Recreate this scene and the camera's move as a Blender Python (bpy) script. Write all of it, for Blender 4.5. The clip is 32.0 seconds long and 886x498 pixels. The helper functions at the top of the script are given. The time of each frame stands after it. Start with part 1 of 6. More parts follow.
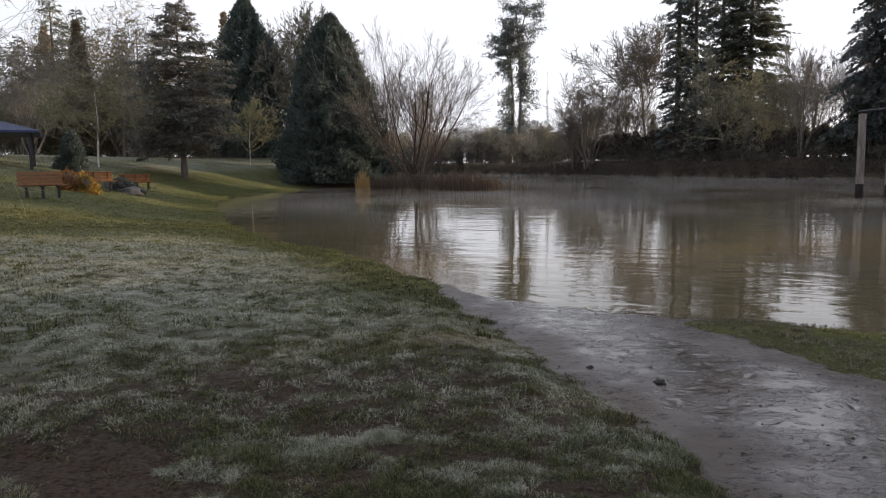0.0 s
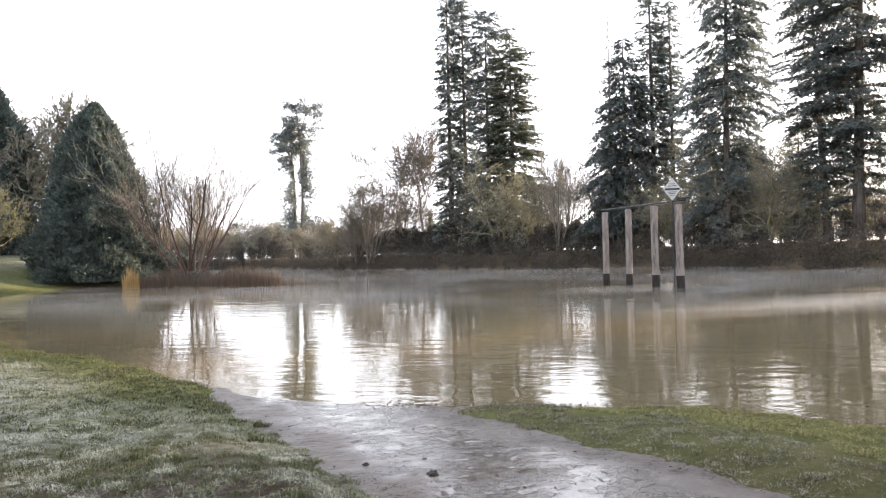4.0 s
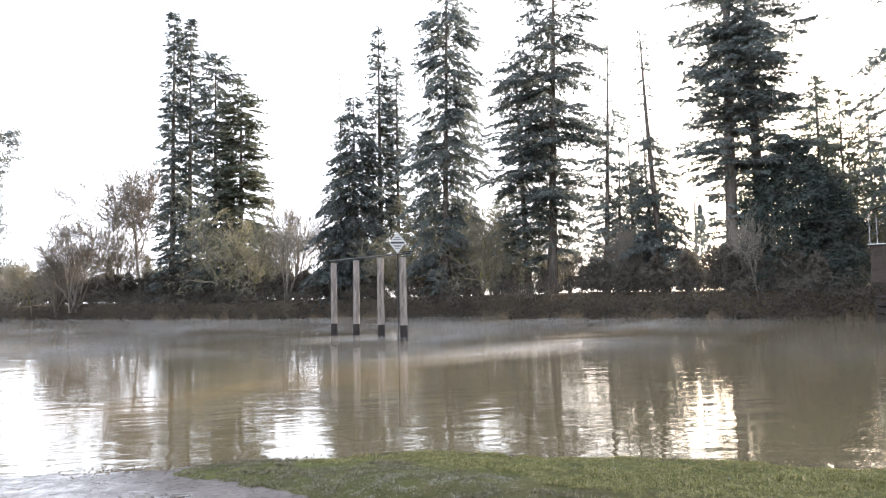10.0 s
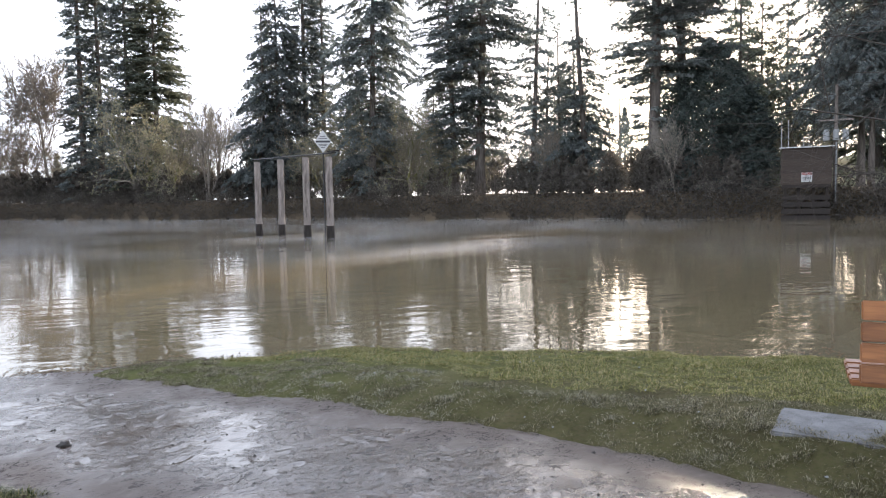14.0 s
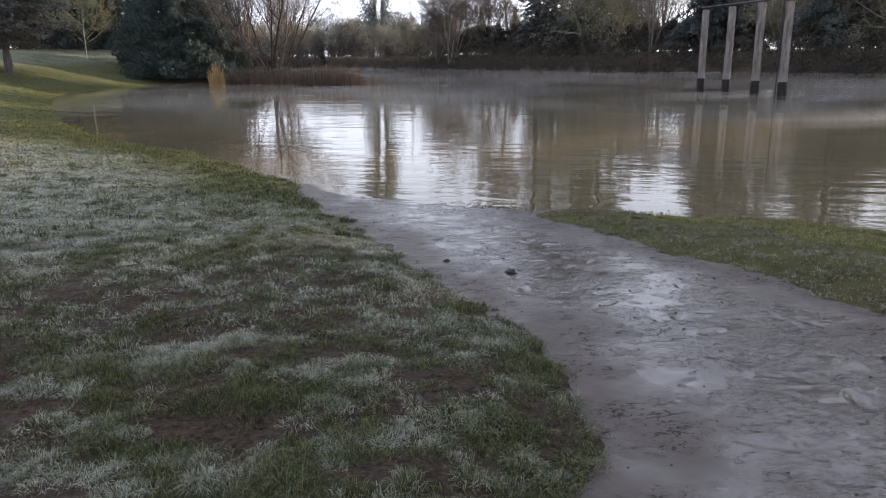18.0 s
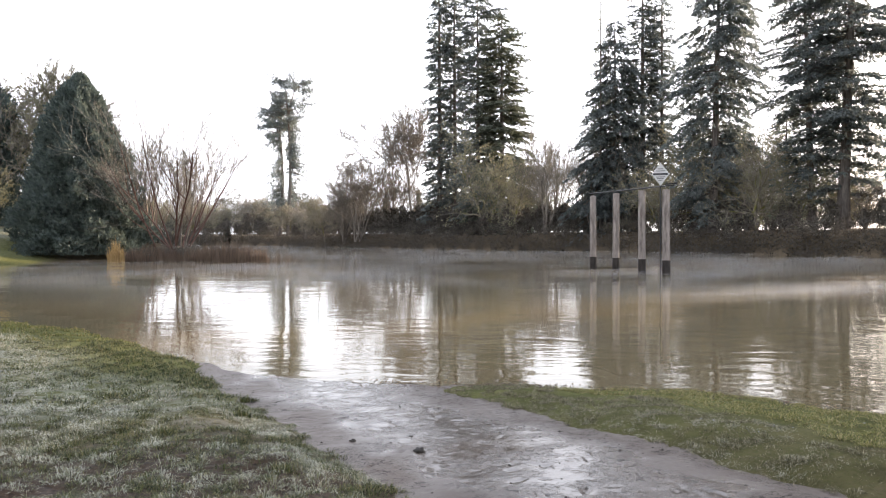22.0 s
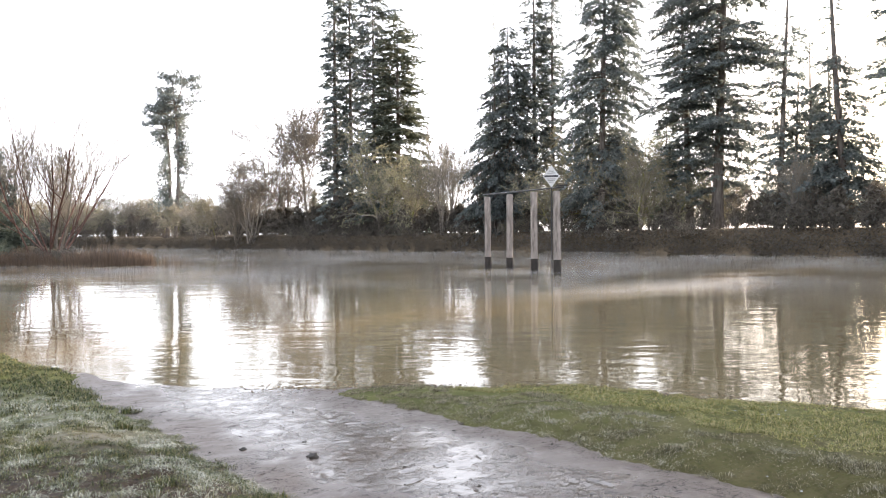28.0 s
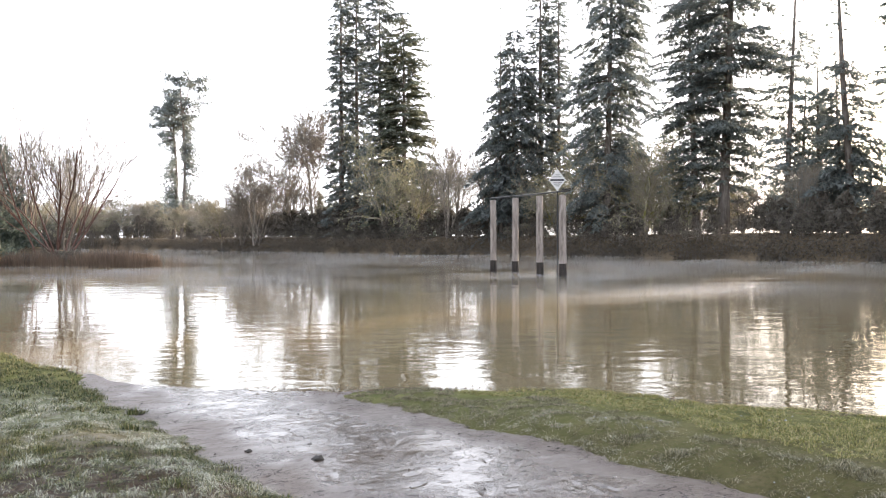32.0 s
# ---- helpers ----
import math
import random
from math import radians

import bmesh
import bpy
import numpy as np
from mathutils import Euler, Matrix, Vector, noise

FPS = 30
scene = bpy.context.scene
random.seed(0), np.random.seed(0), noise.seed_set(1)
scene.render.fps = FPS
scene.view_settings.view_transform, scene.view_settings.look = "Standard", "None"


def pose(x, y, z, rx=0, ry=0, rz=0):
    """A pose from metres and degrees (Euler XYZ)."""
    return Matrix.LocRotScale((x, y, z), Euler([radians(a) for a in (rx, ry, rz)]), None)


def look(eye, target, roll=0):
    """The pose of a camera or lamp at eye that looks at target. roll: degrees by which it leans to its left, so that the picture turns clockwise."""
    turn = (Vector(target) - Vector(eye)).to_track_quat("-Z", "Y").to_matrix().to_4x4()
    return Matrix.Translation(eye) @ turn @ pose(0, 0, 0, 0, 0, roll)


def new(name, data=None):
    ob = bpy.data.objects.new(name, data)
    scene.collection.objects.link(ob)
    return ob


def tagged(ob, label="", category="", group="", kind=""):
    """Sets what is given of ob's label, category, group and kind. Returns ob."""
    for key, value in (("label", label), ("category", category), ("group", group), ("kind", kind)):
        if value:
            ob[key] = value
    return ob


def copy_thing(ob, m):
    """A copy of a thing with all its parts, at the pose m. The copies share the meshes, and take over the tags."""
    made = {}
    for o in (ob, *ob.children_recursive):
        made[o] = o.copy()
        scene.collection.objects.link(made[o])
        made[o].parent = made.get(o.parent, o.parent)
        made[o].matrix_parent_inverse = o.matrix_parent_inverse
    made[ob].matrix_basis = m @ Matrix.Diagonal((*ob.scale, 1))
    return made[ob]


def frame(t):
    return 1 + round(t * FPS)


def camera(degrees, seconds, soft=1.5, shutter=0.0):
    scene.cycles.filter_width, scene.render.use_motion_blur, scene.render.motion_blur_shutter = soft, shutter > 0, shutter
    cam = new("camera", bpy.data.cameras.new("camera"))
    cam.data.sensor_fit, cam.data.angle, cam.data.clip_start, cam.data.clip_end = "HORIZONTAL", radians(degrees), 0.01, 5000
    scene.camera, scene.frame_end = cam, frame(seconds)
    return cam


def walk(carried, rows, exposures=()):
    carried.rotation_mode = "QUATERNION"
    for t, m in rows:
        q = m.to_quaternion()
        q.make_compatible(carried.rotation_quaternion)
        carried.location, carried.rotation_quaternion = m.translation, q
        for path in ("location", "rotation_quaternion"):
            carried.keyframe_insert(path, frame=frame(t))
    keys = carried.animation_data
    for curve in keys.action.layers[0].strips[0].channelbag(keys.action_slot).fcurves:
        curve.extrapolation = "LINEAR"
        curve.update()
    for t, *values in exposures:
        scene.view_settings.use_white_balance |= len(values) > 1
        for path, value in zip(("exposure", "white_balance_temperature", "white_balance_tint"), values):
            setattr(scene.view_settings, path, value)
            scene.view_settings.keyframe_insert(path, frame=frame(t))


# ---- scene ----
cam = camera(63.34, 32.0, soft=1.1)
PATH = [
    (0.0, pose(-0.106, 0.036, 1.892, 83.51, 0.82, -0.08)),
    (0.5, pose(-0.095, 0.032, 1.891, 85.86, 1.90, 0.38)),
    (1.0, pose(-0.079, 0.025, 1.893, 87.04, 1.30, -0.88)),
    (1.5, pose(-0.060, 0.017, 1.890, 87.87, 1.22, -3.42)),
    (2.0, pose(-0.034, 0.010, 1.892, 88.27, 1.34, -6.86)),
    (2.5, pose(-0.010, 0.004, 1.890, 88.94, 1.33, -11.15)),
    (3.0, pose(0.004, 0.004, 1.894, 89.07, 1.14, -13.35)),
    (3.5, pose(0.014, 0.005, 1.897, 89.52, 1.10, -15.43)),
    (4.0, pose(0.020, 0.006, 1.904, 90.68, 1.46, -17.12)),
    (4.5, pose(0.032, 0.003, 1.911, 92.14, 1.95, -19.70)),
    (6.5, pose(0.024, -0.011, 1.898, 94.57, 1.18, -27.60)),
    (7.0, pose(0.021, -0.012, 1.893, 95.03, 1.14, -29.34)),
    (7.5, pose(0.018, -0.013, 1.890, 95.26, 1.21, -30.91)),
    (8.0, pose(0.015, -0.012, 1.888, 95.60, 1.14, -32.85)),
    (8.5, pose(0.011, -0.011, 1.890, 95.21, 0.88, -34.64)),
    (9.0, pose(0.006, -0.009, 1.893, 94.75, 1.06, -35.85)),
    (9.5, pose(0.003, -0.008, 1.897, 94.40, 0.90, -37.01)),
    (10.0, pose(-0.003, -0.006, 1.901, 94.18, 1.09, -38.53)),
    (10.5, pose(-0.006, -0.008, 1.904, 94.29, 0.76, -40.54)),
    (11.0, pose(-0.004, -0.009, 1.904, 94.38, 0.51, -42.47)),
    (11.5, pose(0.000, -0.010, 1.904, 93.98, 0.51, -43.60)),
    (12.0, pose(0.007, -0.010, 1.907, 93.72, 0.69, -44.50)),
    (12.5, pose(0.016, -0.011, 1.906, 93.57, 0.95, -46.02)),
    (13.0, pose(0.022, -0.007, 1.894, 92.42, 0.70, -45.26)),
    (13.5, pose(0.028, 0.009, 1.886, 89.25, 1.38, -45.45)),
    (15.5, pose(0.073, -0.000, 1.883, 77.59, 0.40, -34.58)),
    (16.0, pose(0.063, -0.001, 1.884, 75.09, 0.86, -29.10)),
    (16.5, pose(0.050, 0.007, 1.881, 73.12, 0.41, -23.98)),
    (17.0, pose(0.038, 0.016, 1.881, 72.79, 0.40, -19.90)),
    (17.5, pose(0.021, 0.018, 1.887, 73.51, 0.57, -15.61)),
    (18.0, pose(-0.003, 0.019, 1.899, 75.20, 0.64, -10.69)),
    (18.5, pose(-0.038, 0.018, 1.901, 79.91, 0.54, -7.04)),
    (19.0, pose(-0.063, 0.013, 1.915, 84.42, 0.23, -5.93)),
    (19.5, pose(-0.068, 0.004, 1.911, 88.32, 0.15, -6.32)),
    (20.0, pose(-0.055, -0.008, 1.905, 89.88, -0.30, -8.20)),
    (20.5, pose(-0.050, -0.007, 1.900, 90.61, -0.44, -10.54)),
    (21.0, pose(-0.039, -0.003, 1.896, 90.73, 0.14, -12.21)),
    (21.5, pose(-0.023, -0.006, 1.898, 89.80, 0.38, -14.98)),
    (22.0, pose(-0.014, -0.004, 1.902, 89.08, 0.26, -18.14)),
    (22.5, pose(-0.012, -0.002, 1.911, 89.21, 0.03, -20.09)),
    (23.0, pose(0.001, -0.010, 1.907, 89.43, -0.16, -22.03)),
    (23.5, pose(0.015, -0.007, 1.909, 89.22, -0.30, -24.44)),
    (24.0, pose(0.017, -0.004, 1.911, 89.26, -0.15, -25.93)),
    (24.5, pose(0.016, -0.004, 1.909, 89.42, 0.10, -26.25)),
    (25.0, pose(0.020, -0.005, 1.907, 89.11, -0.08, -26.22)),
    (25.5, pose(0.020, -0.004, 1.907, 88.92, 0.10, -25.98)),
    (27.5, pose(0.024, -0.007, 1.911, 89.16, 0.37, -26.29)),
    (28.0, pose(0.022, -0.007, 1.909, 89.08, 0.54, -26.33)),
    (28.5, pose(0.019, -0.003, 1.911, 89.12, 0.43, -26.54)),
    (29.0, pose(0.021, -0.002, 1.908, 89.34, 0.33, -26.72)),
    (29.5, pose(0.017, -0.002, 1.906, 89.44, 0.25, -26.70)),
    (30.0, pose(0.024, -0.001, 1.907, 89.12, 0.32, -26.72)),
    (30.5, pose(0.018, -0.000, 1.907, 88.90, 0.54, -26.51)),
    (31.0, pose(0.019, -0.002, 1.907, 88.94, 0.45, -26.20)),
    (31.5, pose(0.017, 0.001, 1.908, 88.95, 0.37, -25.82)),
    (32.0, pose(0.012, -0.001, 1.907, 89.34, 0.20, -25.91)),
]
# the clip's camera closes down for the bright water and opens again
EXPOSURES = [(0.0, 0.2, 6550, 15), (1.0, 0.02, 6500, 15), (2.0, 0.2, 6500, 15), (3.0, 1.42, 6600, 14.5), (4.5, 1.68, 6600, 14.5), (9.0, 1.85, 6450, 14), (12.0, 1.74, 6200, 14), (13.0, 1.62, 6200, 14), (15.5, 1.42, 6120, 15.5), (16.0, 1.32, 6120, 15.5), (17.0, 0.9, 6060, 16), (18.0, 0.78, 6060, 16), (19.0, 0.6, 6250, 15), (19.5, 0.42, 6400, 15), (20.5, 1.15, 6550, 15), (22.0, 1.55, 6600, 15), (23.0, 1.72, 6600, 14.5), (26.0, 1.95, 6600, 14.5), (32.0, 1.95, 6600, 14.5)]
walk(cam, PATH, EXPOSURES)


# ---------------------------------------------------------------- light
SUN_AZ, SUN_EL = 66.5, 12.2      # degrees clockwise from +y, and above the horizon
world = bpy.data.worlds.new("morning_sky")
scene.world = world
world.use_nodes = True
wn, wl = world.node_tree.nodes, world.node_tree.links
wn.clear()
w_out = wn.new("ShaderNodeOutputWorld")
w_bg = wn.new("ShaderNodeBackground")
w_bg.inputs["Strength"].default_value = 0.13
w_sky = wn.new("ShaderNodeTexSky")
w_sky.sky_type = "NISHITA"
w_sky.sun_disc = False
w_sky.sun_elevation, w_sky.sun_rotation = radians(SUN_EL), radians(SUN_AZ)
w_sky.air_density, w_sky.dust_density, w_sky.ozone_density = 1.0, 2.5, 1.5
w_co = wn.new("ShaderNodeTexCoord")
w_map = wn.new("ShaderNodeMapping")
w_map.inputs["Scale"].default_value = (1.0, 1.0, 5.0)
w_noise = wn.new("ShaderNodeTexNoise")
w_noise.inputs["Scale"].default_value, w_noise.inputs["Detail"].default_value = 1.6, 6.0
w_ramp = wn.new("ShaderNodeMapRange")
for key, value in (("From Min", 0.35), ("From Max", 0.7), ("To Min", 0.7), ("To Max", 1.0)):
    w_ramp.inputs[key].default_value = value
w_mix = wn.new("ShaderNodeMixRGB")
w_sep = wn.new("ShaderNodeSeparateXYZ")
wl.new(w_co.outputs["Generated"], w_sep.inputs[0])
w_haze = wn.new("ShaderNodeValToRGB")                      # thin high cloud, thickest low down
for e, (p, c) in zip(w_haze.color_ramp.elements, ((0.25, (7.3, 7.7, 8.2)), (0.95, (3.3, 3.8, 4.8)))):
    e.position, e.color = p, (*c, 1)
wl.new(w_sep.outputs["Z"], w_haze.inputs["Fac"])
wl.new(w_haze.outputs["Color"], w_mix.inputs[2])
wl.new(w_co.outputs["Generated"], w_map.inputs["Vector"])
wl.new(w_map.outputs["Vector"], w_noise.inputs["Vector"])
wl.new(w_noise.outputs["Fac"], w_ramp.inputs["Value"])
wl.new(w_ramp.outputs["Result"], w_mix.inputs[0])
wl.new(w_sky.outputs["Color"], w_mix.inputs[1])
wl.new(w_mix.outputs["Color"], w_bg.inputs["Color"])
wl.new(w_bg.outputs["Background"], w_out.inputs["Surface"])

sun_data = bpy.data.lights.new("sun", "SUN")
sun_data.energy, sun_data.angle, sun_data.color = 5.0, radians(0.6), (1.0, 0.81, 0.57)
sun = new("sun", sun_data)
sun.matrix_basis = look((math.sin(radians(SUN_AZ)) * 200, math.cos(radians(SUN_AZ)) * 200, math.tan(radians(SUN_EL)) * 200), (0, 0, 0))


# ---------------------------------------------------------------- materials
def material(name, rough=0.8, metal=0.0, spec=0.5):
    m = bpy.data.materials.new(name)
    m.use_nodes = True
    b = m.node_tree.nodes["Principled BSDF"]
    b.inputs["Roughness"].default_value = rough
    b.inputs["Metallic"].default_value = metal
    b.inputs["Specular IOR Level"].default_value = spec
    return m, m.node_tree.nodes, m.node_tree.links, b


def coords(nodes, links, scale=(1, 1, 1)):
    co = nodes.new("ShaderNodeTexCoord")
    mp = nodes.new("ShaderNodeMapping")
    mp.inputs["Scale"].default_value = scale
    links.new(co.outputs["Object"], mp.inputs["Vector"])
    return mp.outputs["Vector"]


def noise_node(nodes, links, vec, scale, detail=4.0, rough=0.55, distortion=0.0):
    n = nodes.new("ShaderNodeTexNoise")
    n.inputs["Scale"].default_value, n.inputs["Detail"].default_value = scale, detail
    n.inputs["Roughness"].default_value, n.inputs["Distortion"].default_value = rough, distortion
    links.new(vec, n.inputs["Vector"])
    return n.outputs["Fac"]


def ramp_node(nodes, links, fac, stops):
    r = nodes.new("ShaderNodeValToRGB")
    while len(r.color_ramp.elements) < len(stops):
        r.color_ramp.elements.new(0.5)
    for e, (p, c) in zip(r.color_ramp.elements, stops):
        e.position, e.color = p, (*c, 1)
    links.new(fac, r.inputs["Fac"])
    return r.outputs["Color"]


def mix_node(nodes, links, fac, a, b, blend="MIX"):
    m = nodes.new("ShaderNodeMixRGB")
    m.blend_type = blend
    for i, v in ((0, fac), (1, a), (2, b)):
        if isinstance(v, bpy.types.NodeSocket):
            links.new(v, m.inputs[i])
        elif i:
            m.inputs[i].default_value = (*v, 1)
        else:
            m.inputs[i].default_value = v
    return m.outputs["Color"]


def range_node(nodes, links, value, a, b, c=0.0, d=1.0):
    r = nodes.new("ShaderNodeMapRange")
    r.inputs["From Min"].default_value, r.inputs["From Max"].default_value = a, b
    r.inputs["To Min"].default_value, r.inputs["To Max"].default_value = c, d
    links.new(value, r.inputs["Value"])
    return r.outputs["Result"]


def math_node(nodes, links, op, a, b):
    m = nodes.new("ShaderNodeMath")
    m.operation = op
    for i, v in ((0, a), (1, b)):
        if isinstance(v, bpy.types.NodeSocket):
            links.new(v, m.inputs[i])
        else:
            m.inputs[i].default_value = v
    return m.outputs["Value"]


def bump_node(nodes, links, b, height, strength, distance):
    n = nodes.new("ShaderNodeBump")
    n.inputs["Distance"].default_value = distance
    if isinstance(strength, bpy.types.NodeSocket):
        links.new(strength, n.inputs["Strength"])
    else:
        n.inputs["Strength"].default_value = strength
    links.new(height, n.inputs["Height"])
    links.new(n.outputs["Normal"], b.inputs["Normal"])


def attribute_node(nodes, name):
    a = nodes.new("ShaderNodeAttribute")
    a.attribute_name = name
    return a.outputs["Fac"]


def leafy(name, dark, light, through_light=0.25, rough=0.65):
    """Foliage: colour varies from spray to spray and from tree to tree."""
    m, n, l, b = material(name, rough, 0, 0.45)
    geo = n.new("ShaderNodeNewGeometry")
    info = n.new("ShaderNodeObjectInfo")
    c = mix_node(n, l, geo.outputs["Random Per Island"], dark, light)
    hue = n.new("ShaderNodeHueSaturation")
    l.new(range_node(n, l, info.outputs["Random"], 0, 1, 0.75, 1.25), hue.inputs["Value"])
    l.new(c, hue.inputs["Color"])
    l.new(hue.outputs["Color"], b.inputs["Base Color"])
    tr = n.new("ShaderNodeBsdfTranslucent")
    l.new(hue.outputs["Color"], tr.inputs["Color"])
    mx = n.new("ShaderNodeMixShader")
    mx.inputs[0].default_value = through_light
    l.new(b.outputs[0], mx.inputs[1])
    l.new(tr.outputs[0], mx.inputs[2])
    l.new(mx.outputs[0], n["Material Output"].inputs["Surface"])
    return m


def barky(name, dark, light, scale=6.0, moss=None):
    m, n, l, b = material(name, 0.9, 0, 0.2)
    v = coords(n, l, (1, 1, 0.18))
    f = noise_node(n, l, v, scale, 5)
    c = ramp_node(n, l, f, ((0.3, dark), (0.7, light)))
    if moss:
        g = range_node(n, l, noise_node(n, l, coords(n, l), 0.7, 4), 0.45, 0.62)
        c = mix_node(n, l, g, c, moss)
    l.new(c, b.inputs["Base Color"])
    bump_node(n, l, b, f, 0.7, 0.05)
    return m


def woody(name, dark, light, rough=0.55, along="X", frost=0.0):
    """Sawn, varnished or weathered timber with grain along one axis; frost whitens what faces up."""
    m, n, l, b = material(name, rough, 0, 0.4)
    s = {"X": (0.6, 9, 9), "Y": (9, 0.6, 9), "Z": (9, 9, 0.6)}[along]
    v = coords(n, l, s)
    f = noise_node(n, l, v, 5.0, 6, 0.6, 0.6)
    info = n.new("ShaderNodeObjectInfo")
    c = ramp_node(n, l, f, ((0.28, dark), (0.72, light)))
    hue = n.new("ShaderNodeHueSaturation")
    l.new(range_node(n, l, info.outputs["Random"], 0, 1, 0.8, 1.15), hue.inputs["Value"])
    l.new(c, hue.inputs["Color"])
    c = hue.outputs["Color"]
    if frost:
        geo = n.new("ShaderNodeNewGeometry")
        sep = n.new("ShaderNodeSeparateXYZ")
        l.new(geo.outputs["Normal"], sep.inputs[0])
        up = range_node(n, l, sep.outputs["Z"], 0.6, 0.95)
        up = math_node(n, l, "MULTIPLY", up, range_node(n, l, noise_node(n, l, coords(n, l), 14, 4), 0.3, 0.6, 0.3, 1))
        c = mix_node(n, l, math_node(n, l, "MULTIPLY", up, frost), c, (0.62, 0.66, 0.7))
    l.new(c, b.inputs["Base Color"])
    bump_node(n, l, b, f, 0.35, 0.004)
    return m


def plain(name, colour, rough=0.6, metal=0.0, vary=0.2, scale=8.0):
    m, n, l, b = material(name, rough, metal)
    f = noise_node(n, l, coords(n, l), scale, 5)
    lo = tuple(c * (1 - vary) for c in colour)
    hi = tuple(min(1, c * (1 + vary)) for c in colour)
    l.new(ramp_node(n, l, f, ((0.3, lo), (0.7, hi))), b.inputs["Base Color"])
    l.new(range_node(n, l, f, 0.2, 0.8, rough * 0.85, min(1, rough * 1.15)), b.inputs["Roughness"])
    bump_node(n, l, b, f, 0.15, 0.01)
    return m


FIR = leafy("fir_needles", (0.105, 0.125, 0.126), (0.21, 0.235, 0.222), 0.55)
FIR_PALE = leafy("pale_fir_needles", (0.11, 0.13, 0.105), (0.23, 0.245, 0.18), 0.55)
YEW = leafy("dense_conifer_needles", (0.055, 0.074, 0.068), (0.115, 0.142, 0.122), 0.4)
BROWN_FIR = leafy("brownish_conifer_needles", (0.09, 0.092, 0.082), (0.19, 0.182, 0.155), 0.45)
IVY = leafy("bank_bramble_leaves", (0.055, 0.05, 0.042), (0.14, 0.123, 0.10), 0.35)
GOLD = leafy("golden_shrub_leaves", (0.30, 0.17, 0.03), (0.55, 0.36, 0.08), 0.3)
RUSSET = leafy("russet_shrub_leaves", (0.16, 0.06, 0.02), (0.34, 0.16, 0.05), 0.3)
REED = leafy("dead_reed_blades", (0.065, 0.045, 0.033), (0.18, 0.125, 0.085), 0.3)
REED_GOLD = leafy("straw_grass_blades", (0.42, 0.27, 0.11), (0.68, 0.48, 0.22), 0.3)
MOSS_LEAF = leafy("moss_tufts", (0.16, 0.158, 0.095), (0.33, 0.315, 0.19), 0.4)
WOOD_BROWN = leafy("brown_winter_twigs", (0.17, 0.14, 0.095), (0.36, 0.30, 0.20), 0.5)
WOOD_FAR = leafy("far_winter_twigs", (0.055, 0.055, 0.045), (0.125, 0.12, 0.095), 0.3)
BARK = barky("fir_bark", (0.07, 0.06, 0.053), (0.19, 0.165, 0.145), 5)
BARK_GREY = barky("grey_bark", (0.10, 0.087, 0.073), (0.25, 0.22, 0.187), 7)
BARK_MOSS = barky("mossy_bark", (0.10, 0.087, 0.07), (0.25, 0.215, 0.18), 7, (0.15, 0.145, 0.05))
BARK_DARK = barky("dark_wet_bark", (0.03, 0.026, 0.022), (0.085, 0.072, 0.062), 9)
BARK_PALE = barky("pale_twig_bark", (0.15, 0.132, 0.108), (0.34, 0.31, 0.262), 7)
BARK_RED = barky("reddish_twig_bark", (0.06, 0.035, 0.03), (0.15, 0.085, 0.068), 7)
BARK_WHITE = barky("white_birch_bark", (0.30, 0.28, 0.25), (0.68, 0.66, 0.62), 9)
BARK_YELLOW = barky("yellowish_twig_bark", (0.20, 0.17, 0.09), (0.40, 0.34, 0.19), 9)
PILE_WOOD = barky("weathered_piling_wood", (0.10, 0.085, 0.075), (0.27, 0.235, 0.21), 9)
PILE_WET = barky("wet_piling_wood", (0.014, 0.012, 0.011), (0.04, 0.034, 0.03), 9)
BENCH_WOOD = woody("varnished_bench_wood", (0.14, 0.050, 0.015), (0.31, 0.125, 0.038), 0.5, "X", 0.22)
HUT_WOOD = woody("dark_hut_planks", (0.024, 0.018, 0.014), (0.066, 0.048, 0.036), 0.8, "X")
CRIB_WOOD = woody("dark_crib_timber", (0.012, 0.010, 0.009), (0.036, 0.027, 0.021), 0.85, "X")
STEEL_DARK = plain("dark_painted_steel", (0.02, 0.02, 0.022), 0.45, 0.3)
STEEL = plain("galvanised_steel", (0.42, 0.43, 0.44), 0.4, 0.9)
SIGN_WHITE = plain("white_sign_sheet", (0.38, 0.38, 0.37), 0.5, 0, 0.06)
SIGN_DARK = plain("black_sign_print", (0.03, 0.03, 0.035), 0.5, 0, 0.1)
SIGN_RED = plain("red_sign_print", (0.22, 0.025, 0.022), 0.5, 0, 0.1)
ROOF_BLUE = plain("blue_metal_roof", (0.02, 0.03, 0.085), 0.6, 0.0, 0.15, 3)
CAN_GREY = plain("pale_grey_enamel", (0.2, 0.21, 0.21), 0.4, 0, 0.1)
ROCK = plain("grey_rock", (0.09, 0.085, 0.08), 0.9, 0, 0.4, 3)
CLOD = plain("wet_clod", (0.022, 0.019, 0.015), 0.85, 0, 0.5, 40)


def concrete():
    m, n, l, b = material("frosted_concrete", 0.8, 0, 0.3)
    v = coords(n, l)
    f = noise_node(n, l, v, 7, 6)
    g = noise_node(n, l, v, 60, 4)
    c = ramp_node(n, l, f, ((0.3, (0.075, 0.073, 0.068)), (0.7, (0.18, 0.18, 0.178))))
    c = mix_node(n, l, range_node(n, l, g, 0.4, 0.7, 0, 0.4), c, (0.2, 0.19, 0.18))
    l.new(c, b.inputs["Base Color"])
    bump_node(n, l, b, g, 0.4, 0.01)
    return m


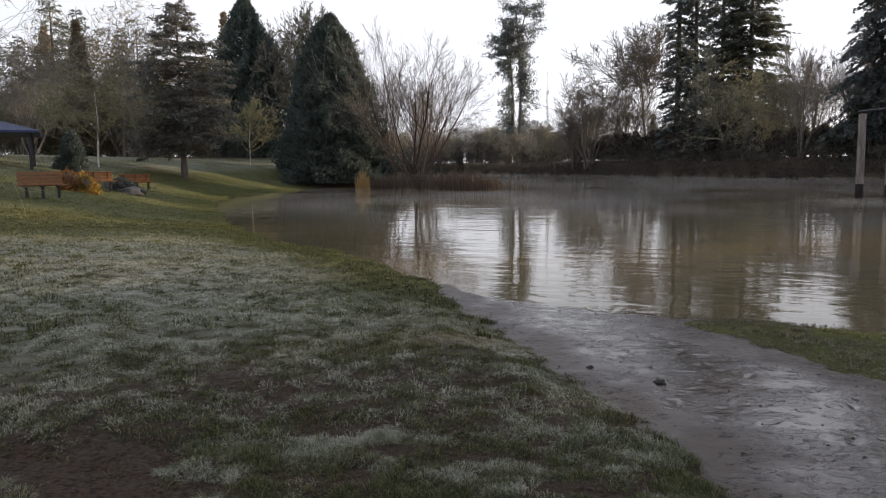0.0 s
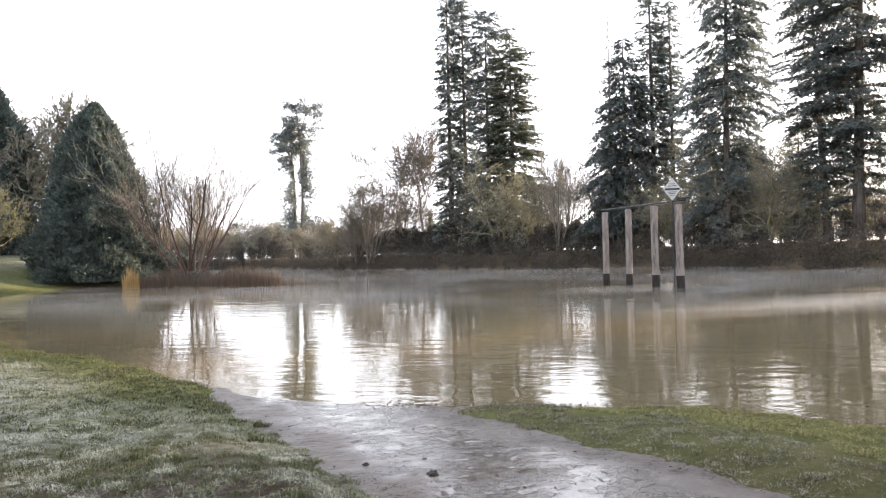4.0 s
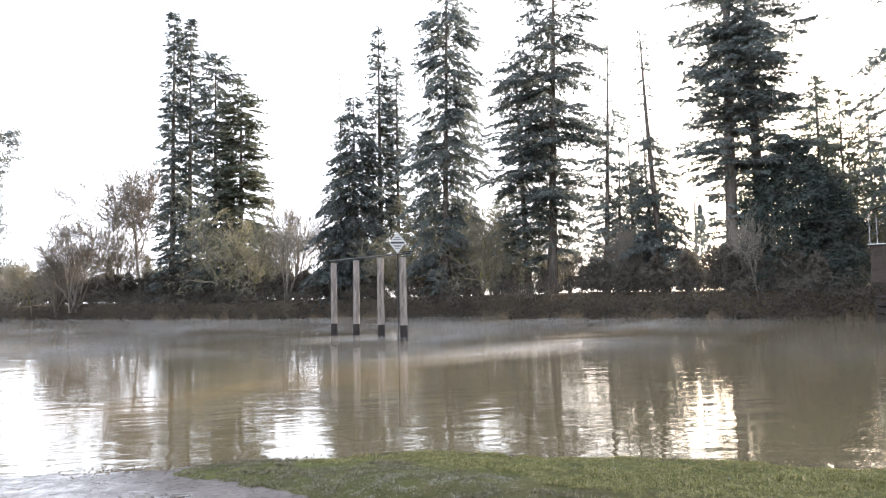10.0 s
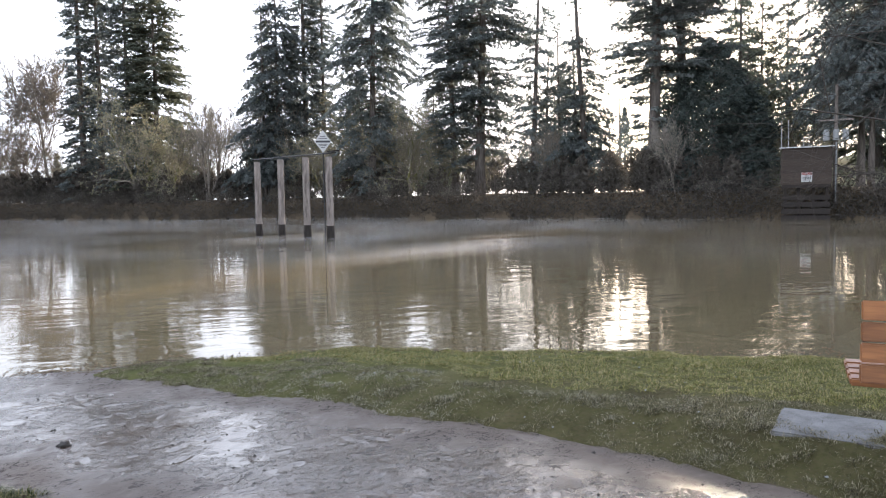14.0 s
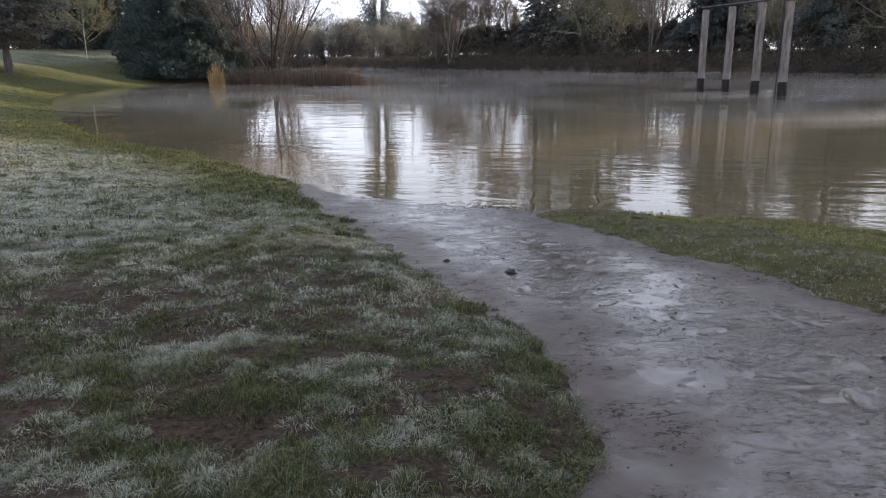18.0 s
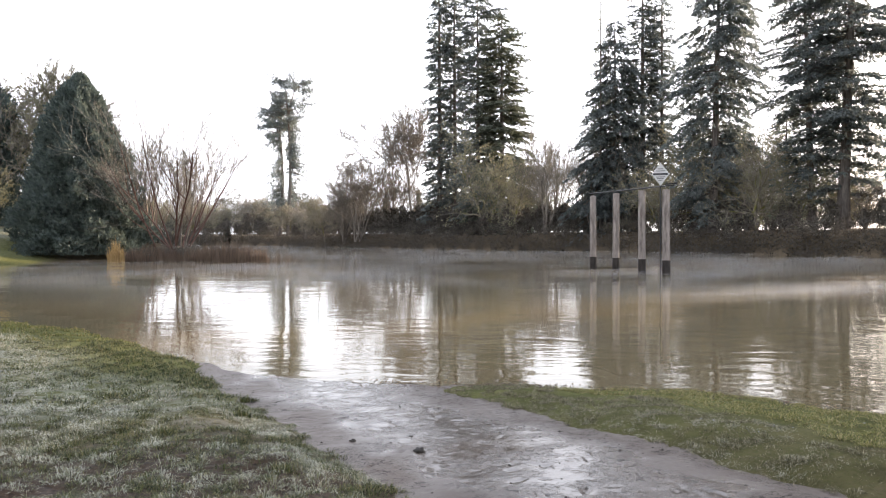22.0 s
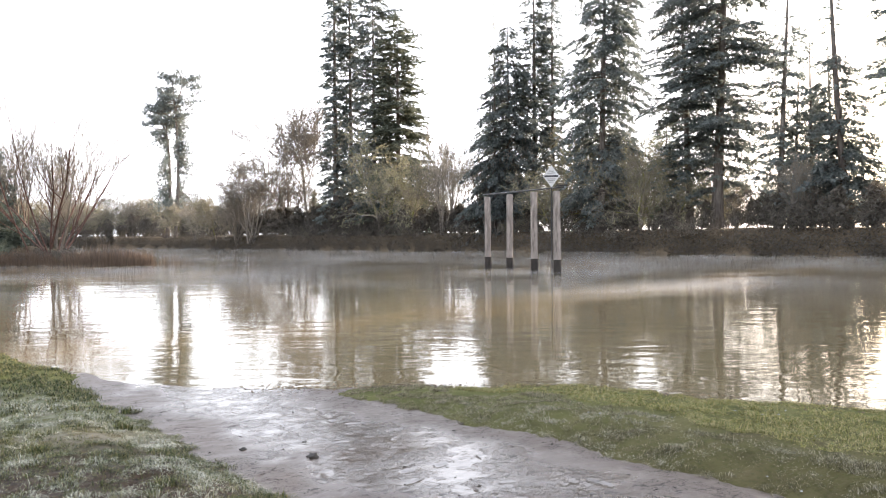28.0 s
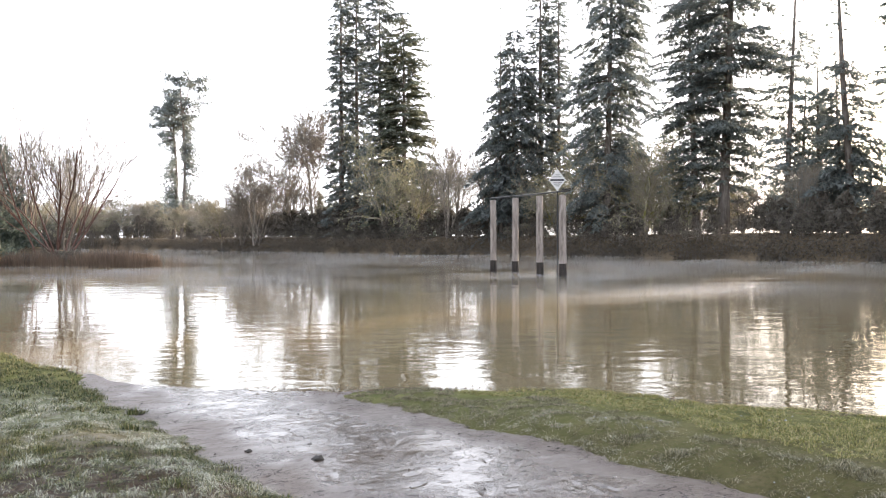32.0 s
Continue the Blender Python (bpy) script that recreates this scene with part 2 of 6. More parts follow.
def water():
    """Silty river: brown body colour under a rippled, mirror-like skin."""
    m, n, l, b = material("silty_river_water", 0.03, 0, 0.5)
    b.inputs["IOR"].default_value = 1.33
    v = coords(n, l)
    silt = noise_node(n, l, v, 0.06, 4)
    l.new(ramp_node(n, l, silt, ((0.3, (0.122, 0.096, 0.054)), (0.7, (0.165, 0.130, 0.073)))), b.inputs["Base Color"])
    turned = n.new("ShaderNodeMapping")
    turned.inputs["Rotation"].default_value = (0, 0, radians(27))
    l.new(v, turned.inputs["Vector"])
    flat = n.new("ShaderNodeMapping")
    flat.inputs["Scale"].default_value = (0.6, 1.3, 1.0)
    l.new(turned.outputs["Vector"], flat.inputs["Vector"])
    small = noise_node(n, l, flat.outputs["Vector"], 1.35, 1, 0.5, 0.4)
    tiny = noise_node(n, l, flat.outputs["Vector"], 4.4, 1, 0.5, 0.3)
    long = noise_node(n, l, flat.outputs["Vector"], 0.45, 1, 0.5, 0.4)
    calm = range_node(n, l, noise_node(n, l, v, 0.09, 3), 0.35, 0.65, 0.45, 1.0)
    away = n.new("ShaderNodeVectorMath")
    away.operation = "DISTANCE"
    away.inputs[1].default_value = (5.0, 7.0, 0.0)
    l.new(n["Texture Coordinate"].outputs["Object"], away.inputs[0])
    chop = range_node(n, l, away.outputs["Value"], 4, 34, 1.0, 0.6)        # ruffled by the shore, calmer in the stream
    brisk = math_node(n, l, "ADD", math_node(n, l, "MULTIPLY", small, 1.25), math_node(n, l, "MULTIPLY", tiny, 0.36))
    h = math_node(n, l, "ADD", math_node(n, l, "MULTIPLY", brisk, chop), math_node(n, l, "MULTIPLY", long, 1.2))
    h = math_node(n, l, "MULTIPLY", h, calm)
    bump_node(n, l, b, h, 0.10, 0.10)
    return m


def ground_cover():
    """Lawn, frost, bare soil and wet mud by the masks laid over the ground."""
    m, n, l, b = material("riverside_ground", 0.9, 0, 0.4)
    v = coords(n, l)
    fine = noise_node(n, l, v, 45, 5)
    mid = noise_node(n, l, v, 3.2, 5)
    broad = noise_node(n, l, v, 0.35, 4)
    streak = noise_node(n, l, coords(n, l, (1.0, 2.2, 1.0)), 5.0, 4, 0.6, 0.5)
    mud_mask = math_node(n, l, "ADD", attribute_node(n, "mud"), range_node(n, l, mid, 0.2, 0.8, -0.16, 0.16))
    mud_mask = range_node(n, l, mud_mask, 0.42, 0.58)
    frost_mask = attribute_node(n, "frost")
    wild = attribute_node(n, "wild")
    grass = ramp_node(n, l, mid, ((0.25, (0.055, 0.058, 0.02)), (0.5, (0.10, 0.105, 0.034)), (0.8, (0.17, 0.152, 0.07))))
    grass = mix_node(n, l, range_node(n, l, fine, 0.35, 0.7, 0, 0.5), grass, (0.03, 0.036, 0.014))
    soil = ramp_node(n, l, fine, ((0.3, (0.022, 0.0145, 0.0095)), (0.7, (0.075, 0.050, 0.033))))
    speck = noise_node(n, l, v, 130, 3)
    soil = mix_node(n, l, range_node(n, l, speck, 0.58, 0.70, 0, 0.4), soil, (0.07, 0.055, 0.04))
    soil = mix_node(n, l, range_node(n, l, noise_node(n, l, v, 24, 4), 0.5, 0.66, 0, 0.75), soil, (0.007, 0.006, 0.004))
    bare = math_node(n, l, "MAXIMUM", math_node(n, l, "MULTIPLY", range_node(n, l, mid, 0.48, 0.58), attribute_node(n, "bare")), attribute_node(n, "thatch"))
    grass = mix_node(n, l, bare, grass, soil)
    rime = math_node(n, l, "MULTIPLY", range_node(n, l, math_node(n, l, "ADD", streak, math_node(n, l, "MULTIPLY", broad, 0.5)), 0.6, 0.9), frost_mask)
    grass = mix_node(n, l, math_node(n, l, "MULTIPLY", rime, attribute_node(n, "rime")), grass, (0.50, 0.49, 0.455))
    floor = ramp_node(n, l, mid, ((0.3, (0.05, 0.038, 0.026)), (0.7, (0.11, 0.085, 0.055))))
    grass = mix_node(n, l, wild, grass, floor)
    mud = ramp_node(n, l, mid, ((0.25, (0.036, 0.025, 0.018)), (0.75, (0.068, 0.048, 0.035))))
    dents = range_node(n, l, noise_node(n, l, coords(n, l, (1.0, 2.0, 1.0)), 8.0, 6, 0.66, 0.9), 0.58, 0.66)
    # dents also coloured darker, in place of the shade they hold
    mud = mix_node(n, l, math_node(n, l, "MULTIPLY", dents, 0.7), mud, (0.025, 0.02, 0.017))
    l.new(mix_node(n, l, mud_mask, grass, mud), b.inputs["Base Color"])
    wet = range_node(n, l, noise_node(n, l, v, 1.3, 5), 0.38, 0.62, 0.32, 0.55)
    r = n.new("ShaderNodeMix")
    l.new(mud_mask, r.inputs[0])
    r.inputs[2].default_value = 0.92
    l.new(wet, r.inputs[3])
    l.new(r.outputs[0], b.inputs["Roughness"])
    prints = noise_node(n, l, coords(n, l, (1.0, 1.7, 1.0)), 7.0, 5, 0.6, 1.2)
    relief = math_node(n, l, "ADD", prints, math_node(n, l, "MULTIPLY", noise_node(n, l, v, 30, 5, 0.65), 0.35))
    bump_node(n, l, b, math_node(n, l, "SUBTRACT", relief, math_node(n, l, "MULTIPLY", math_node(n, l, "MULTIPLY", dents, mud_mask), 0.9)), range_node(n, l, mud_mask, 0, 1, 1.0, 0.38), 0.024)
    l.new(range_node(n, l, mud_mask, 0, 1, 0.06, 0.5), b.inputs["Specular IOR Level"])
    return m


def grass_blades(name, shades):
    m, n, l, b = material(name, 0.65, 0, 0.2)
    geo = n.new("ShaderNodeNewGeometry")
    v = coords(n, l)
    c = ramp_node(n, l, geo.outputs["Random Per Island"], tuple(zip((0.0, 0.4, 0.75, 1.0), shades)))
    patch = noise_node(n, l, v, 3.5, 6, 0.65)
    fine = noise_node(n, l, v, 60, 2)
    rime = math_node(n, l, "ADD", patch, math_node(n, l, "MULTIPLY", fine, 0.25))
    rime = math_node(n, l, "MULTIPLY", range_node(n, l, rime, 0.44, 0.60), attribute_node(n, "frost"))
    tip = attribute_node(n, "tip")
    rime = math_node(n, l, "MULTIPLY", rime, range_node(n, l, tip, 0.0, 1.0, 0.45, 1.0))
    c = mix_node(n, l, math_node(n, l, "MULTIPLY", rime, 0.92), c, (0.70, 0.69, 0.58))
    l.new(c, b.inputs["Base Color"])
    tr = n.new("ShaderNodeBsdfTranslucent")
    l.new(c, tr.inputs["Color"])
    mx = n.new("ShaderNodeMixShader")
    mx.inputs[0].default_value = 0.12
    l.new(b.outputs[0], mx.inputs[1])
    l.new(tr.outputs[0], mx.inputs[2])
    l.new(mx.outputs[0], n["Material Output"].inputs["Surface"])
    return m


def mist():
    """Thin ground mist in drifting wisps: mostly clear, the rest scatters light."""
    m, n, l, b = material("thin_river_mist", 1.0, 0, 0.0)
    wisps = noise_node(n, l, coords(n, l, (0.05, 0.10, 1.0)), 1.6, 5, 0.6, 1.0)
    cover = math_node(n, l, "MULTIPLY", range_node(n, l, wisps, 0.42, 0.78, 0.0, 0.22), attribute_node(n, "cover"))
    puff = n.new("ShaderNodeBump")
    puff.inputs["Strength"].default_value, puff.inputs["Distance"].default_value = 1.0, 0.8
    l.new(noise_node(n, l, coords(n, l), 1.1, 4), puff.inputs["Height"])
    d = n.new("ShaderNodeBsdfDiffuse")
    d.inputs["Color"].default_value = (0.84, 0.84, 0.83, 1)
    t = n.new("ShaderNodeBsdfTranslucent")
    t.inputs["Color"].default_value = (0.84, 0.84, 0.83, 1)
    l.new(puff.outputs["Normal"], d.inputs["Normal"])
    l.new(puff.outputs["Normal"], t.inputs["Normal"])
    s1, s2, clear = n.new("ShaderNodeMixShader"), n.new("ShaderNodeMixShader"), n.new("ShaderNodeBsdfTransparent")
    l.new(d.outputs[0], s1.inputs[1])
    l.new(t.outputs[0], s1.inputs[2])
    l.new(cover, s2.inputs[0])
    l.new(clear.outputs[0], s2.inputs[1])
    l.new(s1.outputs[0], s2.inputs[2])
    l.new(s2.outputs[0], n["Material Output"].inputs["Surface"])
    return m


def wet_mud():
    """Silty mud: flats under a film of water, broken by trodden dents with their shade painted in."""
    m, n, l, b = material("wet_trodden_mud", 0.1, 0, 0.75)
    v = coords(n, l)
    broad, mid, fine = noise_node(n, l, v, 0.9, 4), noise_node(n, l, v, 7, 6, 0.65), noise_node(n, l, v, 70, 6, 0.7)
    c = ramp_node(n, l, mid, ((0.3, (0.040, 0.029, 0.022)), (0.7, (0.072, 0.056, 0.046))))
    c = mix_node(n, l, range_node(n, l, broad, 0.42, 0.66, 0, 0.75), c, (0.072, 0.053, 0.041))
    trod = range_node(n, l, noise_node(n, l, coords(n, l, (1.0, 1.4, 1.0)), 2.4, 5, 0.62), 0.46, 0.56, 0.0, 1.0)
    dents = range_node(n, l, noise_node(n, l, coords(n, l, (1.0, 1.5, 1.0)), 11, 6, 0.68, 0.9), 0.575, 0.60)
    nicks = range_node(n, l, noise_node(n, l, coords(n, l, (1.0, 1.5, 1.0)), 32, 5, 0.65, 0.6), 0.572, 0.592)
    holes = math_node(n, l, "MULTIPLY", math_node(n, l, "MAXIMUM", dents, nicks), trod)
    margin = attribute_node(n, "margin")
    c = mix_node(n, l, math_node(n, l, "MULTIPLY", margin, 0.85), c, (0.062, 0.043, 0.031))
    # shade inside dents and nicks, painted as near-black colour
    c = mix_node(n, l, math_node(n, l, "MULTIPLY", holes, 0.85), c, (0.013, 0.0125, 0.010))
    l.new(c, b.inputs["Base Color"])
    wet = range_node(n, l, mid, 0.35, 0.65, 0.09, 0.19)
    l.new(math_node(n, l, "ADD", math_node(n, l, "ADD", wet, math_node(n, l, "MULTIPLY", margin, 0.34)), math_node(n, l, "MULTIPLY", holes, 0.15)), b.inputs["Roughness"])
    l.new(math_node(n, l, "SUBTRACT", range_node(n, l, holes, 0, 1, 0.85, 0.6), math_node(n, l, "MULTIPLY", margin, 0.45)), b.inputs["Specular IOR Level"])
    swell = noise_node(n, l, coords(n, l, (1.0, 1.6, 1.0)), 10, 3, 0.5, 0.4)
    h = math_node(n, l, "SUBTRACT", math_node(n, l, "ADD", math_node(n, l, "MULTIPLY", swell, 0.10), math_node(n, l, "MULTIPLY", math_node(n, l, "ADD", math_node(n, l, "MULTIPLY", fine, 0.06), math_node(n, l, "MULTIPLY", noise_node(n, l, coords(n, l, (1.0, 1.6, 1.0)), 22, 6, 0.68, 0.8), 0.40)), range_node(n, l, trod, 0, 1, 0.25, 0.9))), holes)
    bump_node(n, l, b, h, 0.42, 0.02)
    return m


MIST, MUD_SKIN = mist(), wet_mud()
CONCRETE, WATER, GROUND = concrete(), water(), ground_cover()
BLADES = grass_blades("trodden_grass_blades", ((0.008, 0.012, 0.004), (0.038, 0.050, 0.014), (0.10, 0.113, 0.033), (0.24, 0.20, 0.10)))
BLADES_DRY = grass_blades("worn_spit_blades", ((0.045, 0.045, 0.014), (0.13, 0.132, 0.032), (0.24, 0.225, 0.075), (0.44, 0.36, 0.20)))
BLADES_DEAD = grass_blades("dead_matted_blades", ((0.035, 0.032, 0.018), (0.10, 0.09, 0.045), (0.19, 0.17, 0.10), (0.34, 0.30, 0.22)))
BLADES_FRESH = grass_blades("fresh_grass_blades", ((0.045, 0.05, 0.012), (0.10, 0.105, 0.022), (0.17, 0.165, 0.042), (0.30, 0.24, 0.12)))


# ---------------------------------------------------------------- mesh helpers
rng = np.random.default_rng(7)


def mesh_of(name, verts, faces, mats, smooth=False):
    """One mesh from arrays; faces is a list of index arrays (n, 3) or (n, 4), each with its material slot."""
    me = bpy.data.meshes.new(name)
    verts = np.asarray(verts, dtype=np.float32)
    loops = np.concatenate([f.ravel() for f, _ in faces]).astype(np.int32)
    sizes = np.concatenate([np.full(len(f), f.shape[1], np.int32) for f, _ in faces])
    slots = np.concatenate([np.full(len(f), s, np.int32) for f, s in faces])
    me.vertices.add(len(verts))
    me.vertices.foreach_set("co", verts.ravel())
    me.loops.add(len(loops))
    me.loops.foreach_set("vertex_index", loops)
    me.polygons.add(len(sizes))
    me.polygons.foreach_set("loop_start", np.concatenate([[0], np.cumsum(sizes)[:-1]]).astype(np.int32))
    me.polygons.foreach_set("material_index", slots)
    me.polygons.foreach_set("use_smooth", np.full(len(sizes), smooth))
    for m in mats:
        me.materials.append(m)
    me.update(calc_edges=True)
    me.validate()
    return me


def part(name, source, mat, parent, label="", smooth=False):
    """Links a bmesh or a mesh as one object under a thing (or alone, with no parent)."""
    if isinstance(source, bmesh.types.BMesh):
        me = bpy.data.meshes.new(name)
        source.to_mesh(me)
        source.free()
        me.materials.append(mat)
        if smooth:
            for p in me.polygons:
                p.use_smooth = True
    else:
        me = source
    ob = new(name, me)
    ob.parent = parent
    if label:
        ob["label"] = label
    return ob


def thing(name, m, label, category, group="", kind=""):
    ob = new(name)
    ob.empty_display_size = 0.3
    ob.matrix_basis = m
    return tagged(ob, label, category, group, kind)


def box(size, at=(0, 0, 0), bevel=0.0, turn=None, bm=None):
    bm = bm or bmesh.new()
    m = Matrix.Translation(at) @ (turn or Matrix()) @ Matrix.Diagonal((*size, 1))
    geom = bmesh.ops.create_cube(bm, size=1.0, matrix=m)
    if bevel:
        vs = set(geom["verts"])
        es = [e for e in bm.edges if e.verts[0] in vs and e.verts[1] in vs]
        bmesh.ops.bevel(bm, geom=es, offset=bevel, segments=2, affect="EDGES")
    return bm


def rod(a, b, ra, rb, sides=10, bm=None):
    bm = bm or bmesh.new()
    a, b = Vector(a), Vector(b)
    q = (b - a).to_track_quat("Z", "Y").to_matrix().to_4x4()
    bmesh.ops.create_cone(bm, cap_ends=True, segments=sides, radius1=ra, radius2=rb, depth=(b - a).length, matrix=Matrix.Translation((a + b) / 2) @ q)
    return bm


def value_noise(x, y, seed=0):
    """Smooth lattice noise of arrays, 0 to 1."""
    xi, yi = np.floor(x).astype(np.int64), np.floor(y).astype(np.int64)
    fx, fy = x - xi, y - yi
    fx, fy = fx * fx * (3 - 2 * fx), fy * fy * (3 - 2 * fy)

    def h(i, j):
        k = (i * 374761393 + j * 668265263 + seed * 1442695041) & 0x7FFFFFFF
        k = ((k ^ (k >> 13)) * 1274126177) & 0x7FFFFFFF
        return ((k ^ (k >> 16)) & 0xFFFF) / 65535.0

    return (h(xi, yi) * (1 - fx) + h(xi + 1, yi) * fx) * (1 - fy) + (h(xi, yi + 1) * (1 - fx) + h(xi + 1, yi + 1) * fx) * fy


def smoothstep(v, a, b):
    u = np.clip((v - a) / (b - a), 0, 1)
    return u * u * (3 - 2 * u)


# ---------------------------------------------------------------- plan of the ground
# the near shore, from upstream past the spit, the mud landing, the lawn and the cove, to the reed point
NEAR_SHORE = [(60, -70), (34, -24), (17, -4.5), (12.4, 0.1), (9.32, 2.67), (8.45, 3.52), (7.15, 5.03), (6.0, 6.7), (4.92, 7.62), (3.8, 8.35), (3.0, 8.6), (1.92, 9.29), (0.98, 10.16),
              (-0.07, 10.8), (-0.58, 12.5), (-1.69, 15.1), (-2.64, 16.4), (-4.42, 18.67), (-6.1, 21.9), (-11.1, 34.8), (-14.3, 45.0), (-15.7, 54.5), (-14.2, 62), (-12.6, 70.5), (-8.9, 70.5),
              (-3.5, 64.5), (2.0, 59.8), (4.6, 61.5), (2.5, 75), (-10, 112), (-45, 155), (-140, 195)]
NEAR_LAND = NEAR_SHORE + [(-1600, 250), (-1600, -1600), (60, -1600)]
# the far shore, running down the river and round its bend
FAR_SHORE = [(64, -90), (60.5, 14), (58.3, 40), (54, 66), (47, 90), (38, 114), (29, 140), (17, 186), (-10, 232), (-60, 272), (-170, 310)]
FAR_LAND = FAR_SHORE + [(-1600, 500), (-1600, 1700), (1700, 1700), (1700, -1600), (64, -1600)]
# edge between lawn and mud, and between mud and the grassy spit
MUD = [(-0.07, 10.8), (0.2, 9.2), (0.46, 8.11), (0.78, 6.5), (1.23, 4.98), (1.5, 3.8), (1.32, 3.09), (1.03, 2.58), (0.6, 2.0), (0.3, 0.8), (0.6, -3), (4.6, -3), (4.75, 0.6), (4.51, 2.27), (4.37, 3.08), (4.2, 4.07),
       (3.83, 5.15), (3.43, 6.3), (3.05, 7.6), (2.75, 8.3), (3.2, 10), (0, 12.5)]


def signed(x, y, poly):
    """Distance to the outline of a polygon, positive inside."""
    p = np.array(poly, float)
    q = np.roll(p, -1, axis=0)
    best = np.full(x.shape, 1e9)
    inside = np.zeros(x.shape, bool)
    for (ax, ay), (bx, by) in zip(p, q):
        dx, dy = bx - ax, by - ay
        u = np.clip(((x - ax) * dx + (y - ay) * dy) / (dx * dx + dy * dy), 0, 1)
        best = np.minimum(best, (x - ax - u * dx) ** 2 + (y - ay - u * dy) ** 2)
        if dy:
            inside ^= ((ay > y) != (by > y)) & (x < dx * (y - ay) / dy + ax)
    d = np.sqrt(best)
    return np.where(inside, d, -d)


def plan(x, y):
    """Height of the ground, and the masks of mud, frost (on the far slope also painted sun), bare soil and woodland
    floor.
    """
    x, y = np.asarray(x, float), np.asarray(y, float)
    wob = (value_noise(x * 1.1, y * 1.1, 3) - 0.5) * 0.5 + (value_noise(x * 4, y * 4, 4) - 0.5) * 0.16
    near = signed(x, y, NEAR_LAND) + wob * smoothstep(np.hypot(x, y), 3, 9)
    far = signed(x, y, FAR_LAND) + wob * 2
    mud_d = signed(x, y, MUD) + wob * 0.45 + (value_noise(x * 9, y * 9, 8) - 0.5) * 0.14
    mud = smoothstep(mud_d, -0.10, 0.10)
    sunk = smoothstep(mud_d, -0.7, 0.05)
    s = np.maximum(near, 0)
    hill = 3.3 * (1 - np.exp(-(s / 10.5) ** 1.6)) * smoothstep(y, 3, 41)
    lawn = 0.02 + 0.27 * (1 - np.exp(-s / 3.2)) + hill + (value_noise(x * 2.3, y * 2.3, 5) - 0.5) * 0.07 * smoothstep(s, 0, 1) + (value_noise(x * 6, y * 7, 6) - 0.5) * 0.045 * smoothstep(s, 0, 1)
    flat = 0.004 + 0.019 * s - 0.04 * smoothstep(mud_d, -0.04, 0.12) * smoothstep(s, 0.0, 0.3)
    spit = smoothstep(x, 3.2, 5.5) * smoothstep(y, 9, 6)
    lawn = lawn * (1 - spit) + spit * (0.02 + 0.4 * (1 - np.exp(-s / 3.6)) + (value_noise(x * 2.6, y * 2.6, 5) - 0.5) * 0.05)
    z_near = lawn * (1 - sunk) + flat * sunk
    f = np.maximum(far, 0)
    z_far = 2.5 * (1 - np.exp(-f / 0.9)) + (value_noise(x * 0.3, y * 0.3, 9) - 0.5) * 0.5 * smoothstep(f, 0, 4) + 6.5 * smoothstep(f, 12, 60) * smoothstep(y, 52, 24) + 3.0 * smoothstep(f, 60, 400)
    wet = np.maximum(near, far)
    z = np.where(near > 0, z_near, np.where(far > 0, z_far, -0.9 * (1 - np.exp(wet / 2.5)) - 0.02))
    frost = smoothstep(near, 0.9, 2.6) * smoothstep(y - 0.9 * x, -4, 1.0) * (1 - mud) * (1 - 0.85 * spit) * (0.75 + 0.25 * smoothstep(np.hypot(x, y), 3, 7)) * (1 - 0.9 * smoothstep(np.hypot(x, y) - 0.25 * x, 17.5, 23) * (1 - 0.55 * smoothstep(near, 7, 9.5) * smoothstep(y, 30, 40)))
    # far slope: pale cover put into the colour for its sunlit grass
    frost = np.where(far > 0, 0.45 * smoothstep(far, 8, 20) * smoothstep(y, 40, 25), frost)
    bare = smoothstep(9 - np.hypot(x + 1.0, y - 3), 0, 6) * 0.8 * (1 - smoothstep(x, 2.4, 3.4)) + spit * (0.15 + 0.3 * smoothstep(mud_d, -1.0, -0.1))
    woods = smoothstep(signed(x, y, [(-40, 68), (-18, 86), (-13, 66), (-6, 70), (4, 60), (4, 200), (-400, 200), (-400, 20), (-60, 40)]), -1, 3)
    wild = np.where(far > -6, 1 - smoothstep(far, 9, 14) * smoothstep(y, 46, 30), woods)
    return z, mud * (near > -0.6), frost, bare, wild


# worn places on the lawn: centre, half-widths
WORN = ((-2.3, 3.9, 0.75, 0.55), (-1.75, 3.4, 0.5, 0.35), (-1.88, 5.57, 0.32, 0.22), (-0.46, 3.98, 0.22, 0.14), (0.1, 3.95, 0.2, 0.12), (-0.5, 4.0, 0.3, 0.14), (-0.55, 3.2, 0.45, 0.17), (-0.69, 3.65, 0.3, 0.12), (0.46, 3.5, 0.22, 0.1),
        (-1.2, 2.6, 0.3, 0.2), (0.2, 2.6, 0.25, 0.12), (5.04, 4.35, 0.3, 0.22), (5.5, 3.1, 0.25, 0.3), (5.5, 2.55, 0.2, 0.16), (4.5, 3.72, 0.22, 0.3), (4.6, 3.2, 0.2, 0.2), (5.45, 3.85, 0.16, 0.14), (4.5, 5.8, 0.14, 0.2))


def worn(x, y):
    """Share of bare trodden earth, 0 to 1."""
    q = np.full(np.shape(x), 9.0)
    for cx, cy, a, b in WORN:
        q = np.minimum(q, np.hypot((x - cx) / a, (y - cy) / b))
    return smoothstep(q + (value_noise(x * 7, y * 8, 61) - 0.5) * 0.9, 1.15, 0.75)


def height(x, y):
    return float(plan(np.array([x]), np.array([y]))[0][0])


